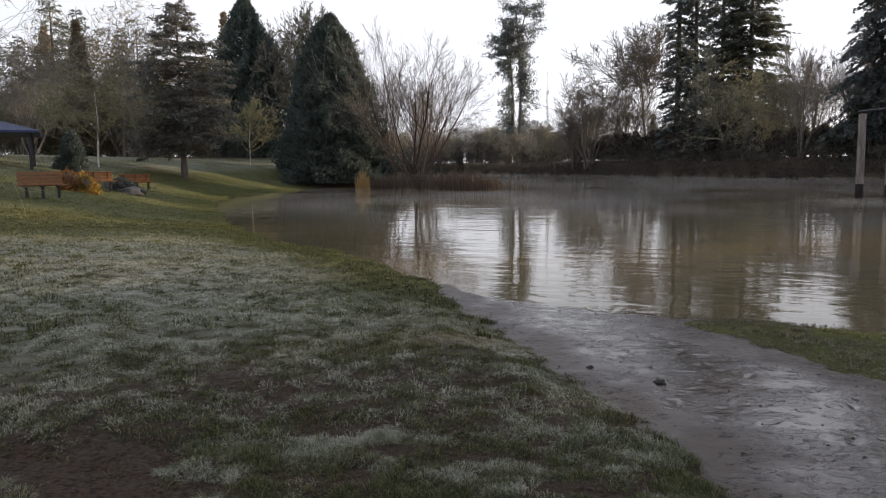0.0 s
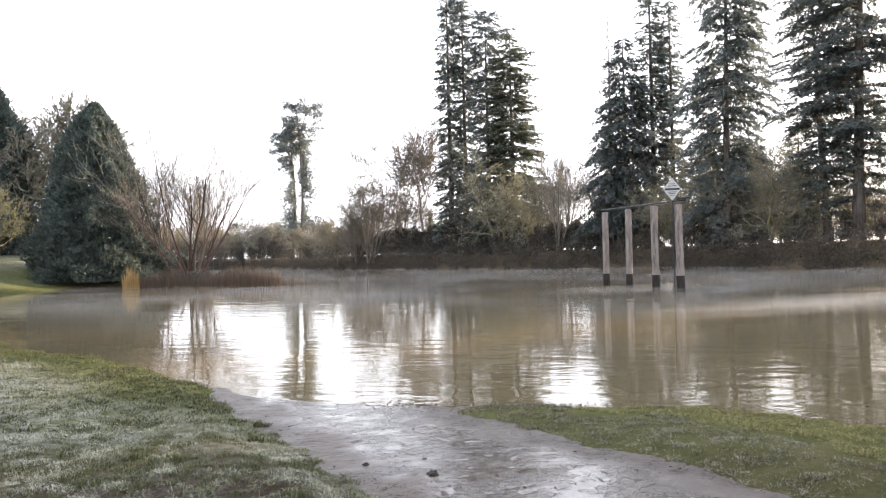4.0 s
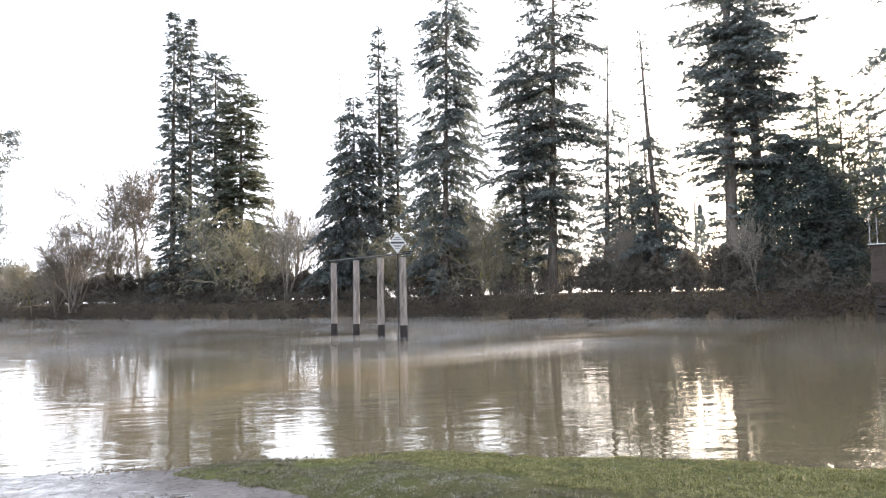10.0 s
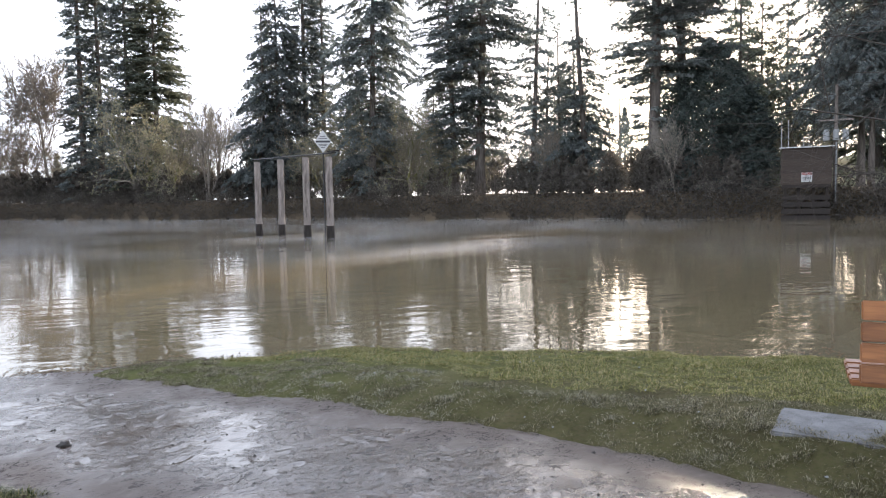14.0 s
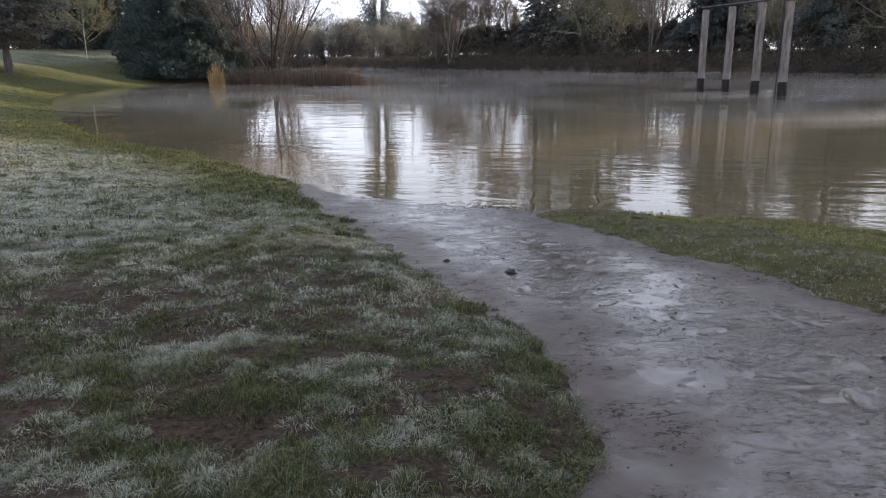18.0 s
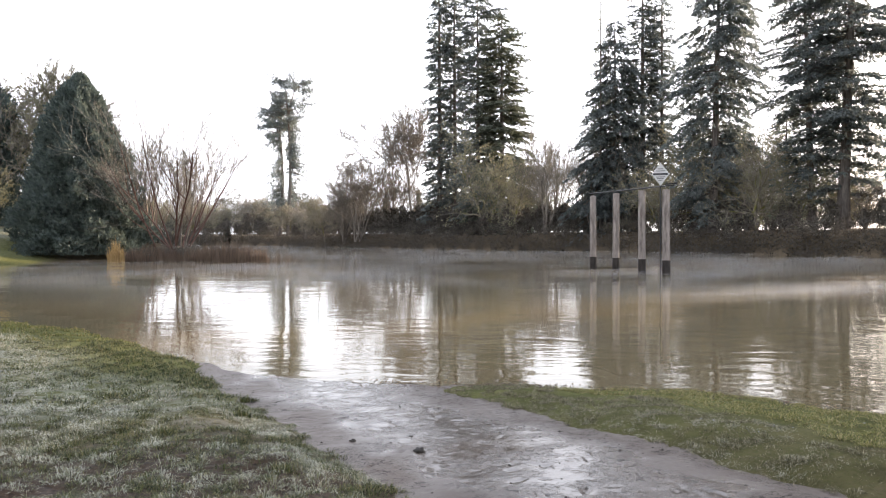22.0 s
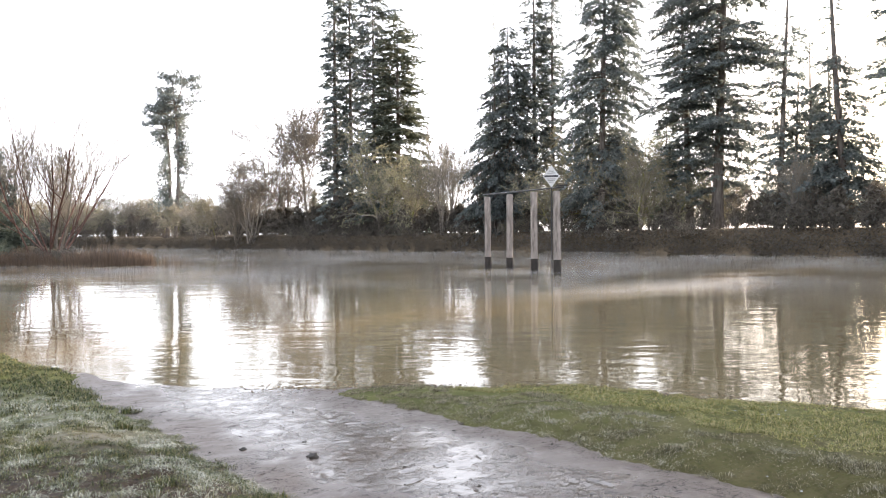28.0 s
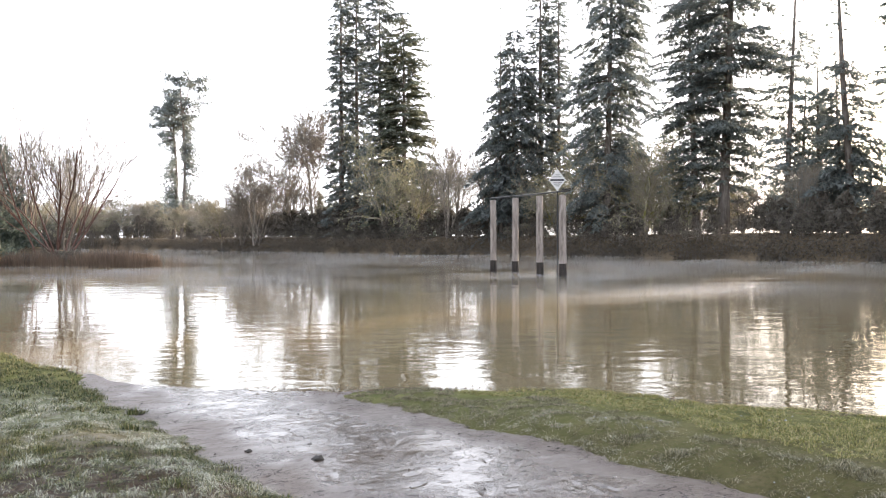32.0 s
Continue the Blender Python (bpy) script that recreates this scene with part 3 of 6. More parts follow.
# ground: one sheet, finest round the landing, reaching the horizon
u = np.linspace(-1, 1, 470)
axis_x = np.sinh(u * 7.6) / np.sinh(7.6) * 1500 + 1.0 + u * 14
axis_y = np.sinh(u * 7.6) / np.sinh(7.6) * 1500 + 6.0 + u * 16
gx, gy = np.meshgrid(axis_x, axis_y)
z, mud_m, frost_m, bare_m, wild_m = plan(gx.ravel(), gy.ravel())
n = len(u)
idx = np.arange(n * n).reshape(n, n)
quads = np.stack([idx[:-1, :-1], idx[:-1, 1:], idx[1:, 1:], idx[1:, :-1]], -1).reshape(-1, 4)
me = mesh_of("ground", np.stack([gx.ravel(), gy.ravel(), z], 1), [(quads, 0)], [GROUND], True)
for key, values in (("mud", mud_m), ("frost", frost_m), ("bare", bare_m), ("wild", wild_m), ("thatch", np.maximum(np.where(gx.ravel() > 3, 0.6, 0.9) * worn(gx.ravel(), gy.ravel()), (1 - smoothstep(np.hypot(gx.ravel(), gy.ravel()), 5.5, 9)) * (1 - 0.45 * smoothstep(gx.ravel(), 2.4, 3.4)))), ("rime", (0.04 + 0.55 * smoothstep(np.hypot(gx.ravel(), gy.ravel()), 4.5, 12)) * np.where(gy.ravel() < 12, 1 - 0.95 * smoothstep(gx.ravel(), 2.2, 3.0), 1.0))):
    a = me.attributes.new(key, "FLOAT", "POINT")
    a.data.foreach_set("value", values.astype(np.float32))
tagged(new("ground", me), "frosted riverside lawn with a wet muddy landing", "ground", kind="structure")

# river: a level sheet
bm = bmesh.new()
bmesh.ops.create_grid(bm, x_segments=1, y_segments=1, size=1.0, matrix=Matrix.Translation((0, 100, 0)) @ Matrix.Diagonal((420, 420, 1, 1)))
tagged(part("water", bm, WATER, None), "calm silty brown river with small ripples", "river", kind="structure")

# mist that lies on the river towards the far bank
mx, my = np.meshgrid(np.linspace(-60, 62, 123), np.linspace(-20, 262, 283))
mx, my = mx.ravel(), my.ravel()
wet = -np.maximum(signed(mx, my, NEAR_LAND), signed(mx, my, FAR_LAND))
# denser drifts that stand in for the mist's sunlit streaks: centre, half-widths
SUNLIT_DRIFTS = ((21, 21, 7, 2.2), (8.5, 13.6, 3.5, 1.0), (33, 25, 8, 2.5), (19, 27, 5, 1.5))
sunlit_drift = sum(np.exp(-((mx - cx) / a) ** 2 - ((my - cy - 0.42 * (mx - cx)) / b) ** 2) for cx, cy, a, b in SUNLIT_DRIFTS)
cover = 1.5 * np.minimum(sunlit_drift, 1) + smoothstep(wet, 0.5, 5) * smoothstep(np.hypot(mx, my), 12, 30) * (0.4 + 1.1 * smoothstep(my, 14, 40))
idx = np.arange(123 * 283).reshape(283, 123)
quads = np.stack([idx[:-1, :-1], idx[:-1, 1:], idx[1:, 1:], idx[1:, :-1]], -1).reshape(-1, 4)
quads = quads[(wet[quads] > 0.3).all(1)]
me = mesh_of("river_mist", np.stack([mx, my, np.full(len(mx), 0.07) + 0.05 * value_noise(mx * 0.2, my * 0.2, 77)], 1), [(quads, 0)], [MIST], True)
a = me.attributes.new("cover", "FLOAT", "POINT")
a.data.foreach_set("value", cover.astype(np.float32))
tagged(new("river_mist", me), "thin wisps of morning mist lying on the river", "mist", kind="stuff")


# the trodden mud itself: a finer sheet with dents and boot prints
STEP = 0.02
mx, my = np.meshgrid(np.arange(-0.6, 5.0, STEP), np.arange(-3.0, 11.6, STEP))
shape = mx.shape
mx, my = mx.ravel(), my.ravel()
wob = (value_noise(mx * 1.1, my * 1.1, 3) - 0.5) * 0.5 + (value_noise(mx * 4, my * 4, 4) - 0.5) * 0.16
inner = signed(mx, my, MUD) + wob * 0.45 + (value_noise(mx * 9, my * 9, 8) - 0.5) * 0.14
shore = signed(mx, my, NEAR_LAND) + wob * smoothstep(np.hypot(mx, my), 3, 9)
dry = smoothstep(shore, 0.05, 1.3)
trod = 0.35 + 0.65 * smoothstep(value_noise(mx * 1.3, my * 1.3, 40), 0.35, 0.65)
relief = (value_noise(mx * 2.2, my * 2.2, 41) - 0.5) * 0.008 + (value_noise(mx * 8, my * 10, 42) - 0.5) * 0.0012
plates = value_noise(mx * 7 + 3 * value_noise(mx * 3, my * 3, 47), my * 11, 45) * 0.6 + value_noise(mx * 17, my * 22, 46) * 0.4
relief += trod * (0.0012 * smoothstep(plates, 0.52, 0.56) - 0.002 * smoothstep(plates, 0.38, 0.34))
g = np.random.default_rng(44)
marks = [(g.uniform(0.3, 4.6), g.uniform(0.2, 9.6), g.normal(1.2, 0.9), g.uniform(0.09, 0.15), g.uniform(0.035, 0.055)) for k in range(260)]
marks += [(g.uniform(0.3, 4.6), g.uniform(0.2, 9.8), g.normal(0.2, 0.5), g.uniform(0.04, 0.10), g.uniform(0.012, 0.03)) for k in range(900)]
marks += [(1.17, 2.57, 0.9, 0.11, 0.045), (1.06, 2.45, 0.9, 0.05, 0.045)]
for cx, cy, a, ln, wd in marks:
    near_box = (np.abs(mx - cx) < 0.22) & (np.abs(my - cy) < 0.22)
    if not near_box.any():
        continue
    dx, dy = mx[near_box] - cx, my[near_box] - cy
    q = np.sqrt(((dx * math.cos(a) + dy * math.sin(a)) / ln) ** 2 + ((-dx * math.sin(a) + dy * math.cos(a)) / wd) ** 2)
    relief[near_box] += -g.uniform(0.0005, 0.006) * (1 - smoothstep(q, 0.7, 1.0)) + g.uniform(0.0, 0.002) * np.exp(-((q - 1.15) / 0.15) ** 2)
mz = 0.004 + 0.019 * np.maximum(shore, 0) + relief * dry - 0.05 * (1 - smoothstep(shore, -0.4, 0.0))
keep = (inner > -0.34) & (shore > -0.4)
idx = np.arange(len(mx)).reshape(shape)
quads = np.stack([idx[:-1, :-1], idx[:-1, 1:], idx[1:, 1:], idx[1:, :-1]], -1).reshape(-1, 4)
quads = quads[keep[quads].all(1)]
used = np.unique(quads)
remap = np.zeros(len(mx), int)
remap[used] = np.arange(len(used))
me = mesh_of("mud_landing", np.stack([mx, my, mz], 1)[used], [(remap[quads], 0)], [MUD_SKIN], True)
a = me.attributes.new("margin", "FLOAT", "POINT")
a.data.foreach_set("value", (1 - smoothstep(inner + (value_noise(mx * 3, my * 3, 71) - 0.5) * 0.6, 0.1, 0.95))[used].astype(np.float32))
tagged(new("mud_landing", me), "wet trodden grey-brown mud with boot prints at the water's edge", "mud", kind="structure")


# ---------------------------------------------------------------- trees
def unit(v):
    return v / np.maximum(np.linalg.norm(v, axis=-1, keepdims=True), 1e-9)


def tubes(points, radii, sides):
    """Tapered tubes along polylines: points (n, k, 3), radii (n, k)."""
    n, k = radii.shape
    d = unit(np.gradient(points, axis=1))
    ref = np.where(np.abs(d[..., 2:3]) > 0.9, np.array([1.0, 0, 0]), np.array([0, 0, 1.0]))
    a = unit(np.cross(d, ref))
    b = np.cross(d, a)
    t = np.arange(sides) * 2 * np.pi / sides
    ring = a[:, :, None] * np.cos(t)[None, None, :, None] + b[:, :, None] * np.sin(t)[None, None, :, None]
    v = points[:, :, None] + ring * radii[:, :, None, None]
    i = np.arange(n * k * sides).reshape(n, k, sides)
    j = np.roll(i, -1, axis=2)
    f = np.stack([i[:, :-1], j[:, :-1], j[:, 1:], i[:, 1:]], -1).reshape(-1, 4)
    return v.reshape(-1, 3), f


def joined(pieces):
    """Arrays of several (verts, faces) put together."""
    vs, fs, base = [], [], 0
    for v, f in pieces:
        vs.append(v)
        fs.append(f + base)
        base += len(v)
    return np.concatenate(vs), fs


def diamonds(centre, along, across, length, width):
    """Small leaf-like sprays: slim triangles, broad at the inner end."""
    a, w = along * length[:, None], across * width[:, None]
    v = np.stack([centre - a * 0.35 + w * 0.6, centre - a * 0.35 - w * 0.6, centre + a * 0.65], 1)
    return v.reshape(-1, 3), np.arange(len(centre) * 3).reshape(-1, 3)


def fir(h, shape, seed, base=0.06, gap=0.15, step=0.55, droop=0.22, spray=0.42, fill=9.0, lean=(0.0, 0.0), trunk=None, bald=1.0, bow=0.0):
    """Meshes of trunk with limbs and of needle sprays. shape: the crown's half-width in metres at even steps from its base to its
    top; base: where the crown begins, 0 to 1; gap: share of missing limbs; bald: above this share of the height few needles are left."""
    g = np.random.default_rng(seed)
    zs = []
    z = base * h
    while z < h * 0.99:
        zs += list(z + g.uniform(-0.3, 0.3, int(g.integers(4, 8))))
        z += step * g.uniform(0.7, 1.3)
    zs = np.minimum(np.array(zs), h * 0.99)
    zs = zs[g.random(len(zs)) > gap]
    n = len(zs)
    up = np.clip((zs / h - base) / (1 - base), 0, 1)
    az = g.uniform(0, 2 * np.pi, n)
    lump = 0.70 + 0.42 * value_noise(zs * 0.35, az * 0.8, seed) + 0.22 * value_noise(zs * 1.1, az * 1.5, seed + 3)
    length = np.interp(up, np.linspace(0, 1, len(shape)), shape) * lump * g.uniform(0.66, 1.2, n) + 0.2
    out = np.stack([np.cos(az), np.sin(az), np.zeros(n)], 1)
    lat = np.stack([-out[:, 1], out[:, 0], np.zeros(n)], 1)
    rise = g.uniform(-0.08, 0.22, n) + 0.35 * up ** 2
    fall = droop + 0.12 * g.random(n)

    def along_limb(i, k):
        p = out[i] * (length[i] * k)[:, None]
        p[:, 2] = zs[i] + length[i] * (rise[i] * k - fall[i] * k ** 2)
        return p

    s = np.linspace(0, 1, 4)
    pts = np.stack([along_limb(np.arange(n), np.full(n, k)) for k in s], 1)
    t = np.linspace(0, 1, 9)
    stem = np.stack([np.sin(t * np.pi) * bow, np.zeros(9), t * h], 1)
    tr = trunk or (0.009 * h + 0.06)
    rad = tr * (1 - t ** 1.2) + 0.04
    rad[0] *= 1.4
    # branchlets that fan out of each limb
    m = np.maximum(4, (length * 3.0).astype(int))
    who = np.repeat(np.arange(n), m)
    k = g.uniform(0.12, 1.0, len(who))
    ang = np.where(g.random(len(who)) < 0.5, -1, 1) * g.uniform(0.3, 1.05, len(who))
    first = np.concatenate([[0], np.cumsum(m)[:-1]])
    k[first], ang[first] = 1.0, g.normal(0, 0.2, n)
    span = (0.42 * length[who] * (1.08 - k) + 0.32) * g.uniform(0.55, 1.2, len(who))
    root = along_limb(who, k)
    way = out[who] * np.cos(ang)[:, None] + lat[who] * np.sin(ang)[:, None]
    way[:, 2] = g.normal(0.02, 0.12, len(who)) - 0.5 * droop
    per = np.maximum(4, (span * fill * 1.9).astype(int))
    per = np.where((zs[who] > bald * h) & (g.random(len(who)) < 0.85), 0, per)
    i = np.repeat(np.arange(len(who)), per)
    q = g.random(len(i)) ** 0.8 * 1.05
    pos = root[i] + way[i] * (span[i] * q)[:, None]
    pos[:, 2] -= droop * span[i] * q ** 2
    pos += g.normal(0, 1, pos.shape) * [0.09, 0.09, 0.07]
    along = unit(way[i] + g.normal(0, 0.45, pos.shape) - np.array([0, 0, 0.1 + 0.7 * droop]))
    across = unit(np.cross(along, unit(g.normal(0, 0.5, along.shape) + np.array([0, 0, 1.0]))))
    size = spray * g.uniform(0.5, 1.25, len(i))
    fv, ff = diamonds(pos, along, across, size, size * g.uniform(0.3, 0.55, len(i)))
    wv, wf = joined([tubes(stem[None], rad[None], 9), tubes(pts, (0.010 * length + 0.010)[:, None] * (1.05 - s), 3)])
    for v in (wv, fv):
        u = np.clip(v[:, 2] / h, 0, 1)
        v[:, 0] += lean[0] * u
        v[:, 1] += lean[1] * u
    fv[:, 0] += np.sin(np.clip(fv[:, 2] / h, 0, 1) * np.pi) * bow
    return (wv, wf), (fv, ff)


def dense_cone(h, shape, count, seed, base=0.0, spray=0.5, trunk=0.3, ragged=0.42, upright=0.45):
    """A close-grown conifer: sprays in lumps over limbs from a trunk. shape: half-widths at even steps from the crown's base to its top."""
    g = np.random.default_rng(seed)
    steps = np.linspace(0, 1, len(shape))
    shape = np.array(shape, float)
    fine_u = np.linspace(0, 1, 200)
    share = np.cumsum(np.interp(fine_u, steps, shape) + 0.25)
    u = np.interp(g.random(count), share / share[-1], fine_u)
    a = g.uniform(0, 2 * np.pi, count)
    lump = 1 - ragged * 0.5 + ragged * value_noise(np.cos(a) * 3.2 + 20 + u * 2, np.sin(a) * 3.2 + u * 9 + 20, seed) + ragged * 0.5 * (value_noise(a * 5, u * 30, seed + 1) - 0.5)
    k = np.power(g.random(count), 0.22)
    rr = np.interp(u, steps, shape) * lump * k + 0.06
    z = h * (base + (1 - base) * u) + g.normal(0, 0.1, count)
    pos = np.stack([np.cos(a) * rr, np.sin(a) * rr, np.maximum(z, 0.05)], 1)
    out = np.stack([np.cos(a), np.sin(a), np.zeros(count)], 1)
    along = unit(out * 0.8 + np.array([0, 0, upright]) + g.normal(0, 0.5, pos.shape))
    across = unit(np.cross(along, g.normal(0, 1, pos.shape)))
    size = spray * g.uniform(0.5, 1.4, count)
    m = 60
    za = np.linspace(base + 0.02, 0.95, m)
    aa = np.arange(m) * 2.4
    ll = 0.75 * np.interp((za - base) / (1 - base), steps, shape)
    s = np.linspace(0, 1, 3)
    limb = np.stack([np.cos(aa)[:, None] * ll[:, None] * s, np.sin(aa)[:, None] * ll[:, None] * s, (za * h)[:, None] + ll[:, None] * 0.25 * s], -1)
    stem = np.stack([np.zeros(6), np.zeros(6), np.linspace(0, h * 0.97, 6)], 1)[None]
    wood = joined([tubes(stem, trunk * (1.02 - np.linspace(0, 1, 6))[None], 8), tubes(limb, (0.02 + 0.012 * ll)[:, None] * (1.05 - s), 3)])
    return wood, diamonds(pos, along, across, size, size * g.uniform(0.3, 0.6, count))


def pine(h, seed, crown_at=0.70, side=1.0):
    """A tall bare trunk, forked near the top, with a round tufted crown and a veil of short sprays lower down."""
    g = np.random.default_rng(seed)
    t = np.linspace(0, 1, 10)
    stem = np.stack([np.sin(t * 3.4) * 0.9, np.cos(t * 2.6) * 0.4 - 0.4, t * h * 0.93], 1)
    t2 = np.linspace(0, 1, 5)
    foot = np.array([np.interp(0.74 * h, stem[:, 2], stem[:, 0]), -0.3, 0.74 * h])
    fork = foot + np.stack([t2 * 2.9 * side, t2 * 0.4, t2 ** 0.8 * h * 0.24], 1)
    m1, m2 = 40, 46
    zs = np.concatenate([h * (crown_at + (0.96 - crown_at) * g.random(m1) ** 0.75), h * g.uniform(0.2, crown_at, m2)])
    az = g.uniform(0, 6.283, m1 + m2)
    az[m1:] = g.normal(0 if side > 0 else np.pi, 0.9, m2)
    top = (zs[:m1] / h - crown_at) / (1 - crown_at)
    ln = np.concatenate([g.uniform(1.8, 6.4, m1) * (1 - 0.5 * top ** 2), g.uniform(1.0, 5.6, m2)])
    s = np.linspace(0, 1, 4)
    rise = np.concatenate([g.uniform(-0.1, 0.55, m1), g.uniform(-0.7, -0.1, m2)])
    limb = np.stack([np.cos(az)[:, None] * ln[:, None] * s, np.sin(az)[:, None] * ln[:, None] * s, zs[:, None] + ln[:, None] * (rise[:, None] * s ** 1.5)], -1)
    on_fork = (np.arange(m1 + m2) % 2 == 0) & (zs > 0.78 * h)
    limb[..., 0] += np.where(on_fork, np.interp(zs, fork[:, 2], fork[:, 0]), np.interp(zs, stem[:, 2], stem[:, 0]))[:, None]
    wood = joined([tubes(stem[None], (0.42 * (1.02 - t) + 0.1)[None], 8), tubes(fork[None], (0.26 * (1.1 - t2))[None], 6), tubes(limb, (0.03 + 0.022 * ln)[:, None] * (1.1 - s), 4)])
    per = np.concatenate([np.full(m1, 130), np.full(m2, 95)])
    who = np.repeat(np.arange(m1 + m2), per)
    high = who < m1
    k = np.where(high, 0.55 + 0.5 * g.random(len(who)), g.random(len(who)) * 1.05)
    base = limb[who, 3] * k[:, None] + limb[who, 0] * (1 - k)[:, None]
    pos = base + g.normal(0, 1, (len(who), 3)) * np.where(high[:, None], np.array([0.75, 0.75, 0.42]), np.array([0.4, 0.4, 0.65]))
    al = unit(g.normal(0, 1, pos.shape) + np.where(high, 0.5, -0.6)[:, None] * np.array([0, 0, 1.0]))
    size = g.uniform(0.35, 0.85, len(who))
    return wood, diamonds(pos, al, unit(np.cross(al, g.normal(0, 1, pos.shape))), size, size * 0.34)


def bare_tree(h, stems, spread, levels, kids, seed, lean=(0, 0), up=0.35, trunk_share=0.35, fat=0.014, twig=0.006, curl=0.22, out=0.6, low=0.45, shrink=0.35, stem_share=0.62, true_height=True):
    """Leafless tree, h high: stems that fork level by level into fine twigs."""
    g = np.random.default_rng(seed)
    start = np.zeros((stems, 3)) + (g.normal(0, 0.12 * min(stems - 1, 4), (stems, 3)) * [1, 1, 0] if stems > 1 else 0)
    az = np.arange(stems) * 2 * np.pi / stems + g.uniform(0, 1, stems)
    tilt = spread * (g.uniform(0.35, 1.0, stems) if stems > 1 else np.array([0.1]))
    d = unit(np.stack([np.cos(az) * tilt + lean[0], np.sin(az) * tilt + lean[1], np.ones(stems)], 1))
    ln = h * (trunk_share if stems == 1 else stem_share) * g.uniform(0.8, 1.1, stems)
    rad = np.full(stems, fat * h) * g.uniform(0.6, 1.0, stems)
    pieces = []
    for level in range(levels):
        n, k = len(start), (7, 5, 4, 3, 2, 2, 2)[level]
        sides = (8, 5, 4, 3, 3, 3, 3)[level]
        p = np.zeros((n, k, 3))
        p[:, 0] = start
        dd = d.copy()
        dirs = [dd]
        for i in range(1, k):
            dd = unit(dd + g.normal(0, curl, (n, 3)) * (0.5 if level == 0 else 1) + np.array([0, 0, up * (0.25 if level else 0.1)]))
            p[:, i] = p[:, i - 1] + dd * (ln / (k - 1))[:, None]
            dirs.append(dd)
        taper = np.linspace(1, 0.45 if level < levels - 1 else 0.3, k)
        pieces.append(tubes(p, np.maximum(rad[:, None] * taper, twig * 0.5), sides))
        if level == levels - 1:
            break
        c = kids[level]
        who = np.repeat(np.arange(n), c)
        m = len(who)
        t = g.uniform(0.25 if level else low, 1.0, m)
        t[::c] = 1.0
        f = t * (k - 1)
        i0 = np.minimum(f.astype(int), k - 2)
        fr = (f - i0)[:, None]
        start = p[who, i0] * (1 - fr) + p[who, i0 + 1] * fr
        base = np.stack(dirs, 1)[who, i0]
        side = unit(np.cross(base, g.normal(0, 1, (m, 3))))
        ang = g.uniform(0.35, 1.0, m) * out / 0.6
        ang[::c] *= 0.35
        d = unit(base * np.cos(ang)[:, None] + side * np.sin(ang)[:, None] + np.array([0, 0, up * 0.5]))
        ln = ln[who] * g.uniform(0.42, 0.72, m) * (1.15 - (shrink if level == 0 else 0.35) * t)
        if level == 0 and stems == 1:
            ln *= 1.45
        rad = np.maximum(rad[who] * (1 - 0.5 * t) * g.uniform(0.42, 0.62, m), twig * 0.5)
    v, f = joined(pieces)
    return (v * (h / v[:, 2].max()) if true_height else v), f


def tuft_cloud(wood, count, size, seed, low=0.2):
    """Small tufts that sit along the outer wood."""
    g = np.random.default_rng(seed)
    v = wood[0]
    v = v[v[:, 2] > v[:, 2].max() * low]
    c = v[g.integers(0, len(v), count)] + g.normal(0, 0.06, (count, 3))
    al = unit(g.normal(0, 1, (count, 3)))
    ac = unit(np.cross(al, g.normal(0, 1, (count, 3))))
    s = size * g.uniform(0.5, 1.4, count)
    return diamonds(c, al, ac, s, s * 0.5)


protos, drawn = {}, set()


def proto(key, name, wood, wood_mat, crown=None, crown_mat=None, wood_name="trunk", crown_name="crown", twig_mat=None, split=0):
    """One tree of a kind: trunk with limbs, fine twigs (from level split on) and foliage as parts."""
    ob = new(name)
    v, f = wood
    part(wood_name, mesh_of(name + "_" + wood_name, v, [(x, 0) for x in (f[:split] if split else f)], [wood_mat], True), None, ob)
    if split:
        lo = min(int(x.min()) for x in f[split:])
        part("twig_crown", mesh_of(name + "_twigs", v[lo:], [(x - lo, 0) for x in f[split:]], [twig_mat or wood_mat], True), None, ob)
    if crown:
        part(crown_name, mesh_of(name + "_" + crown_name, crown[0], [(crown[1], 0)], [crown_mat]), None, ob)
    protos[key] = ob


def plant(key, x, y, size, label, category="tree", group="", wide=1.0, spin=None, sink=0.15, z=None):
    """Sets the proto of that kind, or a copy of it, on the ground."""
    ob = protos[key]
    spin = rng.uniform(0, 360) if spin is None else spin
    z = height(x, y) - sink if z is None else z
    m = pose(x, y, z, 0, 0, spin) @ Matrix.Diagonal((size * wide, size * wide, size, 1))
    if key in drawn:
        ob = copy_thing(ob, m)
    drawn.add(key)
    ob.matrix_basis = m
    return tagged(ob, label, category, group)


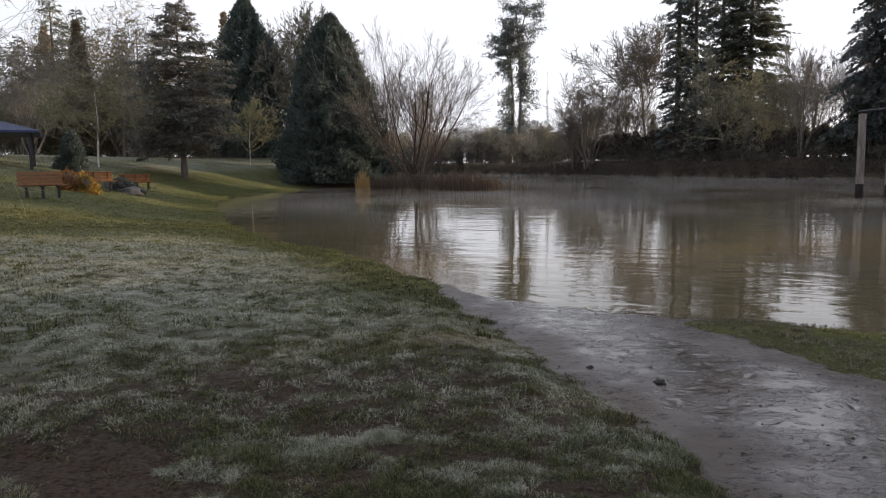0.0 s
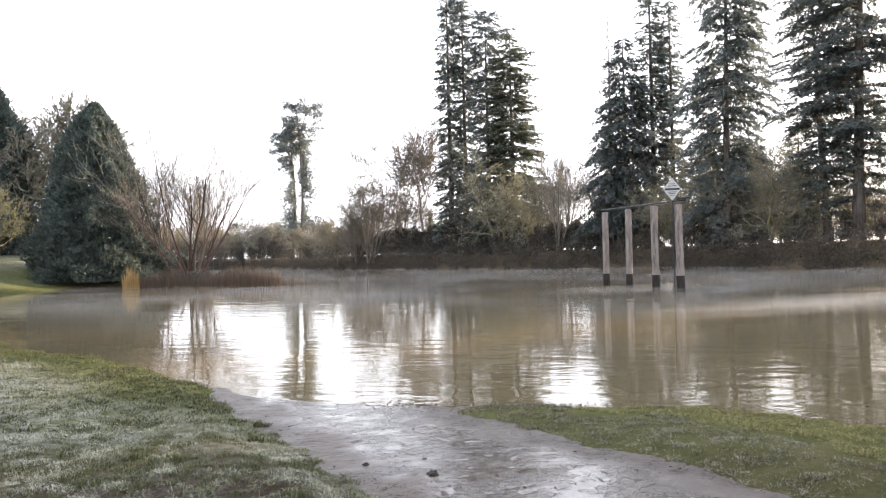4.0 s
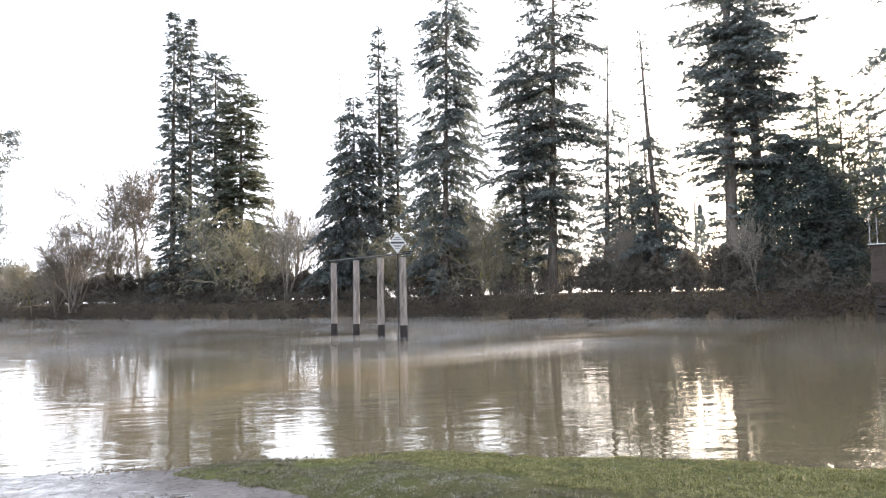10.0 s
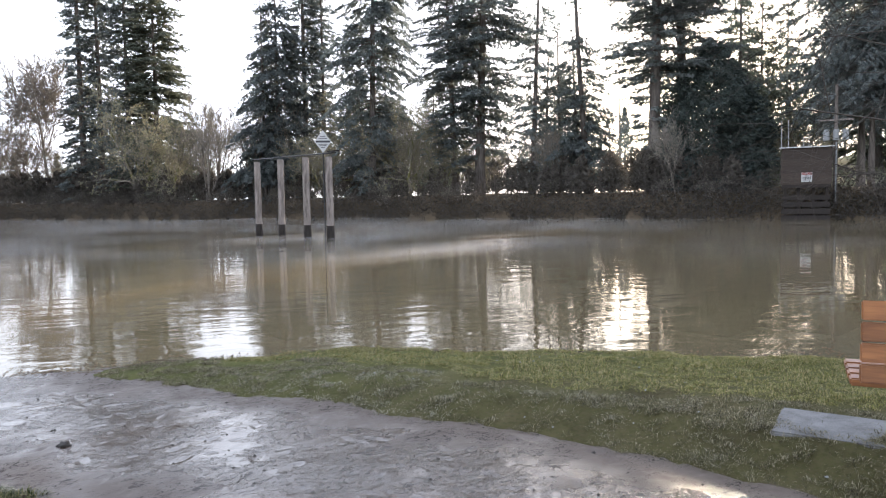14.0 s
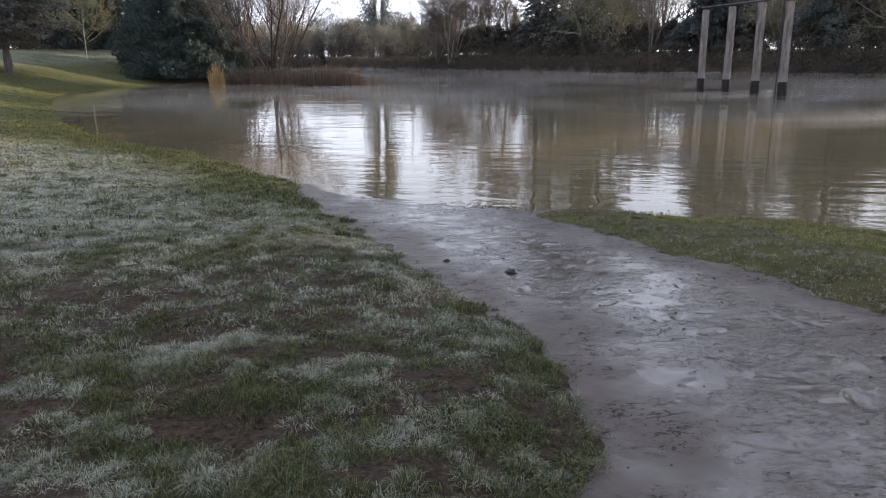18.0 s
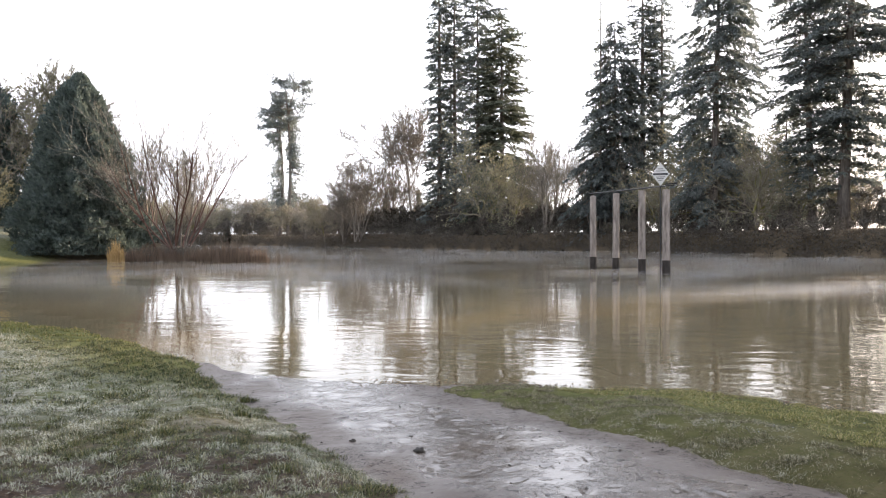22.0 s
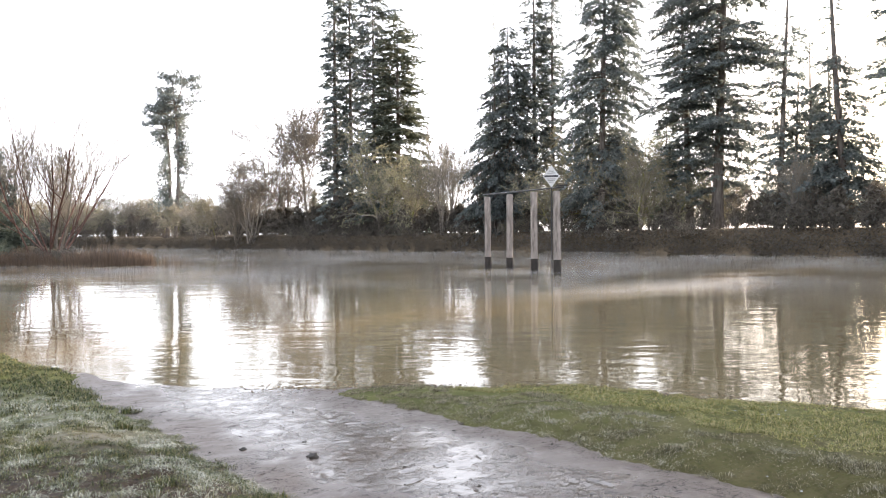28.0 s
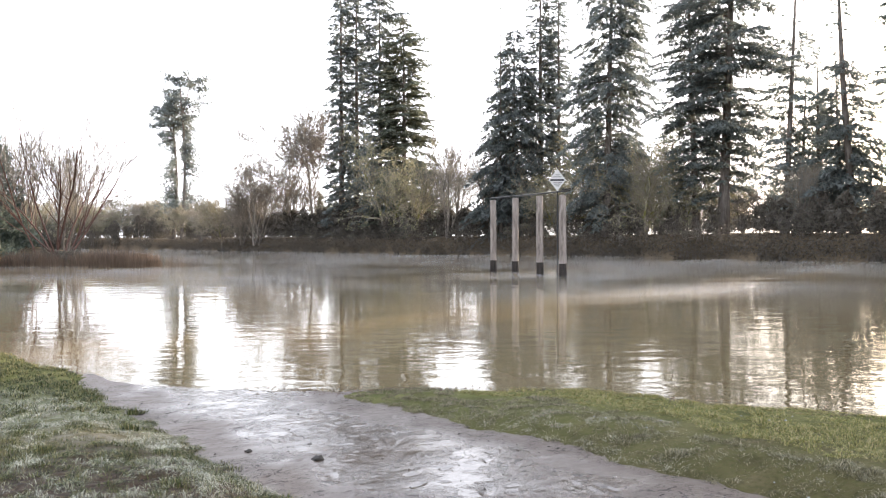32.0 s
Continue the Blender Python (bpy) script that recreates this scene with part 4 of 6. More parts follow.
# kinds, each made for a height of its own
COLUMN = (3.0, 2.9, 2.6, 2.5, 2.3, 2.2, 2.1, 1.9, 1.5, 1.3, 0.5)
SPREADING = (6.5, 6.4, 6.0, 5.4, 5.0, 4.6, 4.2, 3.8, 3.4, 2.6, 0.6)
FULL = (3.6, 4.8, 5.2, 5.2, 5.0, 4.8, 4.3, 3.9, 3.7, 3.2, 0.4)
BROAD = (3.0, 4.6, 5.6, 6.2, 6.2, 6.0, 5.8, 5.4, 4.8, 3.6, 0.8)
for key, h, shape, seed, kw, leaf in (
        ("fir_column", 52, COLUMN, 11, dict(gap=0.05, fill=13, base=0.03, step=0.5), FIR),
        ("fir_broad", 43, SPREADING, 12, dict(gap=0.10, fill=11, base=0.04), FIR_PALE),
        ("fir_flat_top", 43, (4.6, 4.5, 4.4, 4.2, 4.0, 3.8, 3.6, 3.6, 3.6, 3.4, 1.4), 19, dict(gap=0.12, base=0.05, fill=10), FIR),
        ("fir_tall", 41, (2.6, 3.2, 3.4, 3.3, 3.0, 2.8, 2.6, 2.3, 1.9, 1.2, 0.2), 13, dict(gap=0.18), FIR),
        ("fir_weeping", 41, FULL, 18, dict(gap=0.22, droop=0.42, fill=8.5, lean=(0.8, -0.5)), FIR),
        ("fir_open", 43, BROAD, 14, dict(gap=0.36, base=0.09, fill=6.8, lean=(1.2, -0.8), trunk=0.55), FIR),
        ("fir_giant", 45, (2.0, 3.0, 4.4, 5.2, 5.4, 5.4, 5.2, 5.0, 4.5, 3.4, 0.8), 15, dict(gap=0.34, base=0.10, fill=8, droop=0.10, lean=(0.8, -0.5), trunk=0.58), FIR),
        ("fir_high", 42, (5.2, 7.0, 7.4, 7.2, 6.6, 6.0, 5.2, 4.4, 3.4, 2.0, 0.3), 17, dict(gap=0.26, base=0.17, fill=5.0, droop=0.3, trunk=0.3), FIR),
        ("fir_young", 26, (3.6, 4.2, 4.2, 3.9, 3.4, 2.8, 2.2, 1.4, 0.3), 16, dict(gap=0.10, base=0.03, fill=6), FIR_PALE)):
    wood, crown = fir(h, shape, seed, **kw)
    proto(key, "douglas_fir", wood, BARK, crown, leaf)
wood, crown = fir(30, (4.6, 4.7, 4.6, 4.4, 4.1, 3.7, 3.2, 2.5, 1.6, 0.4), 21, 0.02, 0.03, 0.46, 0.5, 0.42, 9.5)
proto("cedar", "cedar", wood, BARK, crown, FIR)
proto("round_cedar", "round_cedar", *(lambda t: (t[0], BARK, t[1], YEW))(dense_cone(13.8, (4.4, 4.7, 4.7, 4.4, 4.0, 3.2, 1.8, 0.5), 44000, 28, 0.0, 0.32, 0.35, 0.7, -0.1)))
proto("cypress", "broad_cypress", *(lambda t: (t[0], BARK, t[1], YEW))(dense_cone(17.0, (6.0, 5.7, 5.2, 4.6, 4.1, 3.6, 3.1, 2.6, 1.8, 0.3), 90000, 22, 0.0, 0.30, 0.4, 0.6, 0.8)))
proto("dark_conifer", "dark_conifer", *(lambda t: (t[0], BARK, t[1], YEW))(dense_cone(23.5, (5.0, 5.1, 5.0, 4.8, 4.4, 3.6, 2.3, 1.3, 0.2), 64000, 23, 0.0, 0.40, 0.4, 1.1, 0.8)))
wood, crown = fir(13.8, (2.5, 3.6, 3.7, 3.4, 3.0, 2.7, 2.2, 1.3, 0.3), 24, 0.15, 0.02, 0.26, 0.12, 0.26, 14, trunk=0.2)
proto("brown_conifer", "young_conifer", wood, BARK, crown, BROWN_FIR)
proto("small_spruce", "small_spruce", *(lambda t: (t[0], BARK, t[1], YEW))(dense_cone(2.7, (1.0, 1.2, 1.1, 0.92, 0.68, 0.42, 0.1), 9000, 25, 0.02, 0.17, 0.06, 0.9)))
wood, crown = fir(28, (2.4, 2.8, 2.8, 2.7, 2.5, 2.3, 1.9, 1.2, 0.7, 0.5, 0.3), 26, 0.10, 0.25, 0.5, 0.25, 0.40, 7.5, lean=(0.9, -0.6), trunk=0.30, bald=0.74)
proto("snag_fir", "thin_dying_fir", wood, BARK, crown, FIR)
wood, crown = fir(29, (3.6, 4.4, 4.0, 3.2, 2.4, 1.6, 0.8, 0.6, 0.5, 0.4, 0.2), 46, 0.05, 0.14, 0.5, 0.3, 0.42, 8, lean=(-1.5, 1.0), trunk=0.36, bald=0.58, bow=-0.4)
proto("leaning_snag", "thin_dying_fir", wood, BARK, crown, FIR)
wood, crown = fir(33, (1.4, 1.5, 1.4, 1.2, 1.0, 0.8, 0.6, 0.4, 0.3), 47, 0.12, 0.5, 0.7, 0.2, 0.35, 5, trunk=0.14, bald=0.8)
proto("spire", "thin_fir", wood, BARK, crown, FIR_PALE)
wood, crown = pine(43, 27)
proto("pine", "tall_pine", wood, BARK, crown, FIR)
wood, crown = pine(35, 29, 0.76, -1.0)
proto("pine_small", "tall_pine", wood, BARK, crown, FIR)
wood = bare_tree(20, 1, 0.3, 6, (10, 6, 5, 4, 3), 31, up=0.18, trunk_share=0.5, twig=0.07, low=0.3, out=0.75)
proto("oak", "bare_oak", wood, BARK_MOSS, tuft_cloud(wood, 9000, 0.26, 1, 0.3), MOSS_LEAF, crown_name="moss", split=2, twig_mat=BARK_PALE)
wood = bare_tree(20, 1, 0.3, 6, (16, 6, 4, 3, 2), 32, up=0.4, trunk_share=0.8, twig=0.045, low=0.2, shrink=0.95)
proto("alder", "bare_alder", wood, BARK_GREY, split=2, twig_mat=BARK_PALE)
wood = bare_tree(18, 5, 0.32, 6, (8, 5, 4, 2, 2), 33, up=0.45, twig=0.028, low=0.2, shrink=0.7)
proto("stems", "bare_multi_stemmed_tree", wood, BARK_GREY, split=2, twig_mat=BARK_PALE)
wood = bare_tree(14, 8, 0.95, 5, (8, 5, 4, 3), 34, up=0.16, twig=0.020, fat=0.0085, low=0.25, curl=0.12, out=0.45, stem_share=0.8, shrink=0.75)
proto("willow", "bare_willow", wood, BARK_RED, split=2, twig_mat=BARK_GREY)
wood = bare_tree(14, 1, 0.1, 5, (8, 4, 3, 2), 37, lean=(-0.36, 0.0), up=0.2, trunk_share=0.8, twig=0.02, fat=0.008, low=0.3, curl=0.1, shrink=0.9)
proto("leaner", "leaning_bare_tree", wood, BARK_RED, split=2, twig_mat=BARK_PALE)
wood = bare_tree(26, 1, 0.1, 6, (13, 7, 5, 4, 3), 38, lean=(-0.26, 0.0), up=0.16, trunk_share=0.75, twig=0.085, fat=0.013, low=0.45, curl=0.2, out=0.7, shrink=0.75)
proto("lean_alder", "bare_alder", wood, BARK_GREY, split=2, twig_mat=BARK_GREY)
wood = bare_tree(20, 6, 0.45, 6, (7, 5, 4, 3, 2), 39, up=0.3, twig=0.06, fat=0.012, low=0.2, curl=0.18, stem_share=0.7, shrink=0.6)
proto("vase", "bare_vase_shaped_tree", wood, BARK_GREY, split=2, twig_mat=BARK_GREY)
wood = bare_tree(20, 2, 0.35, 6, (11, 6, 4, 3, 2), 35, up=0.12, twig=0.024, low=0.15, shrink=0.6, out=0.8)
proto("mossy", "mossy_bare_tree", wood, BARK_MOSS, tuft_cloud(wood, 9000, 0.22, 2, 0.05), MOSS_LEAF, crown_name="moss", split=2, twig_mat=BARK_PALE)
wood = bare_tree(8.5, 1, 0.2, 5, (22, 4, 4, 3), 36, up=0.05, trunk_share=0.9, twig=0.014, fat=0.010, curl=0.14, out=0.85, low=0.25, shrink=0.95)
proto("birch", "young_birch", wood, BARK_WHITE, tuft_cloud(wood, 9000, 0.15, 3, 0.35), MOSS_LEAF, crown_name="catkin_foliage", twig_mat=BARK_YELLOW, split=1)
for i in range(3):
    wood = bare_tree(4.2, 8, 0.9, 5, (4, 4, 3, 2), 40 + i, up=0.15, twig=0.018, fat=0.009, curl=0.35)
    proto("shrub%d" % i, "bare_shrub", wood, BARK_MOSS if i == 1 else BARK_PALE, tuft_cloud(wood, 1500, 0.2, 50 + i, 0.0), IVY, "stem", "foliage")

GF, GB, GL = "conifers across the river", "bare trees across the river", "trees round the far lawn"
fir_label = "tall dark green douglas fir on the far river bank"
FIR_HEIGHT = {"fir_column": 52, "fir_broad": 43, "fir_flat_top": 43, "fir_tall": 41, "fir_weeping": 41, "fir_open": 43, "fir_giant": 45, "fir_high": 42, "fir_young": 26}
for key, x, y, top, wide, spin in (
        ("fir_column", 40.6, 125.6, 54.1, 1.0, 0), ("fir_column", 42.9, 123.8, 53.0, 0.95, 140), ("fir_flat_top", 45.4, 118.6, 45.6, 1.0, 0), ("fir_broad", 48.2, 114.4, 40.6, 1.22, 0),
        ("fir_tall", 58.2, 87.4, 43.4, 1.0, 0), ("fir_tall", 60.4, 86.0, 39.0, 0.85, 130), ("fir_weeping", 57.0, 71.1, 44.0, 1.0, 0),
        ("fir_open", 61.6, 57.0, 46.0, 0.95, 0), ("fir_open", 61.0, 60.2, 32.5, 1.05, 160), ("fir_giant", 63.6, 35.9, 47.0, 1.0, 0), ("fir_giant", 66.6, 34.4, 46.0, 0.98, 200),
        # young firs at x 74, 80 and 86.5 added to block the sun
        ("fir_young", 68.5, 28.9, 16, 1.15, 0), ("fir_young", 88.1, 35.5, 25, 0.9, 0), ("fir_young", 91.0, 33.6, 24, 0.95, 90), ("fir_young", 78.0, 28.5, 17, 0.8, 40), ("fir_young", 80.0, 34.6, 25, 0.9, 70), ("fir_young", 86.5, 37.3, 27, 1.0, 10), ("fir_young", 74.0, 32.4, 15, 0.85, 200),
        ("fir_high", 71.5, 20.0, 43, 0.9, 0), ("fir_high", 65.7, 17.6, 40, 0.7, 100), ("fir_high", 65.0, 15.4, 41, 0.8, 220),
        ("fir_broad", 92.0, 24.0, 38, 0.9, 0), ("fir_broad", 92.0, 12.0, 42, 0.9, 60), ("fir_tall", 96, 30, 26, 0.9, 0)):
    plant(key, x, y, (top - 2.4) / FIR_HEIGHT[key], fir_label, group=GF, wide=wide, spin=spin)
plant("cedar", 53.6, 87.1, 29.5 / 30, "broad dense cedar with drooping dark foliage on the bank", group=GF, wide=1.12)
plant("round_cedar", 66.4, 31.2, 1.0, "low round very dark cedar beside tall firs", group=GF)
plant("spire", 51.4, 87.2, 1.0, "thin wispy spire beside a broad cedar", group=GF)
plant("snag_fir", 62.5, 49.9, 1.0, "thin dying fir with a bare pointed top", group=GF, spin=0)
plant("snag_fir", 65.9, 48.6, 0.68, "short thin fir between two dying ones", group=GF, spin=90, wide=1.2)
plant("snag_fir", 66.5, 46.6, 0.62, "short thin fir beside a leaning one", group=GF, spin=200, wide=1.3)
plant("snag_fir", 66.0, 51.0, 0.6, "short thin fir among taller ones", group=GF, spin=300, wide=1.3)
plant("leaning_snag", 65.3, 44.4, 1.0, "leaning dying fir with a long bare top", group=GF, spin=0)
plant("pine", 20.3, 195.9, 1.0, "tall far pine with a forked, tufted crown on a bare trunk", group=GF, spin=0)
plant("pine_small", 18.6, 199.3, 1.0, "smaller far pine with flat tufts at its top", group=GF, spin=0)
plant("spire", 26.0, 179.3, 22.5 / 33, "thin bare spire beyond the river bend", group=GF, wide=0.5)
for key, ref, x, y, top, wide, label in (
        ("mossy", 20, 43.4, 109.7, 21.5, 0.95, "mossy grey-green bare tree in front of firs"), ("lean_alder", 26, 37.9, 131.7, 29, 0.95, "leaning bare alder on the far bank"),
        ("vase", 20, 28.9, 142.4, 22.0, 1.0, "rounded many-stemmed bare tree on the far bank"), ("vase", 20, 51.0, 99.8, 19.5, 0.75, "slender grey bare stems between conifers"), ("stems", 18, 47.5, 96.0, 16.0, 0.8, "slender bare stems between conifers"),
        ("mossy", 20, 54.5, 78.0, 15.5, 1.0, "mossy bare tree leaning over the bank"), ("mossy", 20, 57.5, 64.5, 14.5, 1.0, "mossy bare tree leaning over the bank"), ("mossy", 20, 59.2, 61.0, 12.0, 1.0, "mossy bare tree under a tall fir"),
        ("stems", 18, 61.5, 46.5, 11.0, 0.8, "thin bare tree on the far bank"), ("alder", 20, 60.1, 31.7, 11.4, 0.8, "slender pale bare tree in front of a dark cedar"), ("vase", 20, 35.0, 137.0, 18.0, 0.9, "bare multi-stemmed tree on the far bank"), ("vase", 20, 27.0, 149.0, 15.5, 0.9, "low rounded bare tree on the far bank"),
        ("alder", 20, 12.0, 214.0, 16.0, 1.0, "bare tree beyond the river bend")):
    plant(key, x, y, (top - 2.4) / ref, label, group=GB, wide=wide, spin=0 if key == "lean_alder" else None)

# the near bank's left side: cove, lawn edge and wood behind
plant("cypress", -11.3, 75.4, 1.0, "huge dense dark cypress at the water's edge", "tree", GL, wide=1.0, sink=0.5)
plant("leaner", -3.9, 65.6, 0.98, "thin reddish bare tree leaning in front of the cypress", "tree", GL, spin=0, z=0.0)
plant("willow", -2.4, 66.0, 1.05, "bare reddish many-stemmed willow beside the reeds", "tree", GL, sink=0.1)
plant("stems", -6.0, 79.5, 0.72, "slender grey bare stems behind a willow", "tree", GL, wide=0.8)
plant("stems", -2.6, 78.5, 0.66, "slender grey bare stems behind a willow", "tree", GL, wide=0.8)
plant("oak", -18.8, 92.6, 0.95, "dense twiggy bare oak behind the cypress", "tree", GL, wide=0.62, spin=100)
plant("oak", -16.6, 94.0, 1.06, "dense twiggy bare oak behind the cypress", "tree", GL, wide=0.72, spin=200)
plant("dark_conifer", -24.2, 91.8, 0.88, "tall very dark pointed conifer at the lawn's edge", "tree", GL)
plant("brown_conifer", -20.9, 58.4, 1.0, "young brownish conifer on a bare trunk on the lawn", "tree", GL)
plant("birch", -20.6, 77.4, 0.95, "young birch with a thin pale trunk", "tree", GL, wide=0.7)
plant("birch", -25.8, 54.2, 0.95, "young white-trunked birch with yellowish twigs", "tree", GL, wide=1.1)
plant("fir_young", -47.7, 97.0, 0.77, "tall fir in the wood behind the lawn", "tree", GL)
plant("fir_young", -44.5, 102.8, 0.70, "tall fir in the wood behind the lawn", "tree", GL)
plant("fir_young", -55.8, 97.2, 0.64, "tall fir in the wood behind the lawn", "tree", GL)
plant("fir_young", -58.0, 110.0, 1.0, "tall fir in the wood behind the lawn", "tree", GL)
plant("small_spruce", -22.7, 44.3, 0.95, "small bluish-dark spruce near a pavilion", "tree", GL, wide=0.78)
for x, y, s in ((-33, 80, 0.5), (-38, 86, 0.6), (-45, 80, 0.66), (-52, 78, 0.66), (-41, 72, 0.5), (-36, 92, 0.66), (-30, 98, 0.75), (-57, 88, 0.7), (-48, 68, 0.55)):
    plant(("alder", "stems", "oak")[int(x) % 3], x, y, s, "brownish bare tree in the wood behind the lawn", "tree", GL)

# lower trees that close the gaps between the firs across the river
UNDER = "lower trees among the firs"
for key, ref, x, y, h, wide in (("fir_young", 26, 62.5, 80, 17, 1.0), ("mossy", 20, 60.5, 76, 15, 1.1), ("fir_young", 26, 63, 66, 15, 1.1), ("mossy", 20, 62, 69.5, 14, 1.1), ("mossy", 20, 65, 61.5, 10, 1.0),
                                ("mossy", 20, 64.5, 57.0, 8, 1.0), ("mossy", 20, 61.5, 72.5, 13, 0.9), ("mossy", 20, 59.5, 82.5, 14, 0.9), ("stems", 18, 61.0, 66.5, 13, 0.9), ("fir_young", 26, 66.0, 76.0, 14, 1.1), ("mossy", 20, 65.5, 51, 8, 1.0)):
    plant(key, x, y, h / ref, "lower tree filling the gap between tall firs", group=UNDER, wide=wide)
for key, ref, x, y, h, wide in (("fir_young", 26, 52.5, 112, 9, 1.1), ("fir_young", 26, 50, 103, 7, 1.1), ("mossy", 20, 45.5, 103, 15, 0.8), ("stems", 18, 51, 88.5, 15, 1.0), ("fir_young", 26, 58, 95, 16, 1.0),
                                ("oak", 20, 24.5, 158, 11, 1.2), ("stems", 18, 22, 172, 10, 1.3), ("stems", 18, 27.5, 150, 13, 1.1), ("oak", 20, 20, 184, 9, 1.3), ("fir_young", 26, 73, 38, 12, 1.2), ("mossy", 20, 75, 27, 12, 1.0)):
    plant(key, x, y, h / ref, "lower tree on the wooded far bank", group=UNDER, wide=wide)
for i in range(26):
    x = -30 - (i % 9) * 6 + rng.uniform(-2, 2)
    y = 88 - (i % 9) * 3.0 + (i // 9) * 8 + rng.uniform(-2, 2)
    plant(("alder", "stems", "oak", "mossy")[i % 4], x, y, rng.uniform(0.42, 0.68), "brownish bare tree in the wood behind the lawn", "tree", GL)

for i in range(22):
    a = i / 21
    plant(("oak", "stems", "mossy")[i % 3], 24 - 62 * a + rng.uniform(-4, 4), 196 + 66 * a + rng.uniform(0, 14), rng.uniform(0.4, 0.75), "pale bare tree beyond the river bend", "tree", "trees beyond the river bend", wide=1.3)

for x, y, k in ((-3.6, 64.6, 0.35), (-1.6, 64.2, 0.4), (0.6, 62.4, 0.3), (-5.2, 66.2, 0.4), (-2.6, 66.8, 0.4), (2.6, 61.2, 0.22)):
    plant("shrub%d" % (int(x) % 3), x, y, k, "low brown tangled shrub under the willow", "shrub", "shrubs on the reed point", wide=1.3, z=0.0)

# brush along the far bank
for i in range(58):
    a = i / 57
    pts = FAR_SHORE[1:8]
    f = a * (len(pts) - 1)
    k = min(int(f), len(pts) - 2)
    x = pts[k][0] + (pts[k + 1][0] - pts[k][0]) * (f - k) + rng.uniform(0.6, 4.5)
    y = pts[k][1] + (pts[k + 1][1] - pts[k][1]) * (f - k) + rng.uniform(-1, 1)
    if 16 < y < 24:
        continue
    plant("shrub%d" % rng.integers(0, 3), x, y, rng.uniform(0.3, 0.6), "bare tangled shrub on the river bank", "shrub", "shrubs along the far bank", wide=1.2)


# ---------------------------------------------------------------- things in and by the water
def piling(x, y, top, seed):
    g = np.random.default_rng(seed)
    ob = thing("mooring_piling", pose(x, y, 0, g.uniform(-0.5, 0.5), g.uniform(-0.5, 0.5), g.uniform(0, 90)), "weathered round timber piling standing in the river", "piling", "row of pilings in the river")
    zs = np.array([0.72, 1.2, 2.0, 3.0, top - 0.05, top])
    p = np.stack([np.zeros(6), np.zeros(6), zs], 1)[None]
    v, f = tubes(p, np.array([[0.195, 0.19, 0.188, 0.184, 0.18, 0.165]]), 18)
    v = np.concatenate([v, [[0, 0, top]]])
    cap = np.array([[90 + i, 90 + (i + 1) % 18, 108] for i in range(18)])
    me = mesh_of("shaft", v, [(f, 0), (cap, 0)], [PILE_WOOD], True)
    part("shaft", me, None, ob)
    zs = np.array([-1.2, 0.1, 0.5, 0.78])
    v, f = tubes(np.stack([np.zeros(4), np.zeros(4), zs], 1)[None], np.array([[0.205, 0.203, 0.199, 0.191]]), 18)
    tooth = np.arange(54, 72)
    v[tooth, 2] += g.uniform(-0.12, 0.1, 18)
    part("wet_base", mesh_of("wet_base", v, [(f, 0)], [PILE_WET], True), None, ob, "black wet foot at the waterline")
    return ob


PILES = ((21.65, 37.6, 4.32), (21.7, 35.2, 4.34), (21.7, 32.65, 4.32), (21.57, 30.35, 4.22))
for i, (x, y, top) in enumerate(PILES):
    piling(x, y, top, i)
ob = thing("top_rail", pose(0, 0, 0), "thin dark rail joining the tops of the pilings", "rail")
part("bar", rod((21.6, 38.0, 4.46), (21.75, 30.0, 4.42), 0.035, 0.035, 8), STEEL_DARK, ob)
part("end_board", box((0.12, 0.9, 0.06), (21.72, 30.2, 4.5), 0.01), STEEL_DARK, ob)

ob = thing("diamond_sign", pose(21.28, 30.42, 0, 0, 0, 0), "white diamond river sign on a thin pole beside a piling", "sign")
part("pole", rod((0, 0, -1), (0, 0, 4.6), 0.03, 0.03, 8), STEEL_DARK, ob)
face = math.degrees(math.atan2(-21.28, 30.42))
turn = pose(0, 0, 0, 0, 0, face)
bm = bmesh.new()
for yy in (-0.03, -0.015):
    vs = [bm.verts.new(turn @ Vector((a, yy, 4.98 + b))) for a, b in ((0, -0.57), (0.42, 0), (0, 0.57), (-0.42, 0))]
    bm.faces.new(vs if yy < -0.02 else vs[::-1])
bm.verts.ensure_lookup_table()
for i in range(4):
    j = (i + 1) % 4
    bm.faces.new((bm.verts[i], bm.verts[i + 4], bm.verts[j + 4], bm.verts[j]))
plate = part("plate", bm, SIGN_WHITE, ob)
part("band", box((0.70, 0.006, 0.10), turn @ Vector((0, -0.036, 4.98)), 0, turn), SIGN_DARK, plate)
for w, dz in ((0.42, 0.16), (0.26, 0.26), (0.44, -0.14), (0.34, -0.21), (0.22, -0.30)):
    part("print_line", box((w, 0.006, 0.028), turn @ Vector((0, -0.036, 4.98 + dz)), 0, turn), SIGN_DARK, plate)


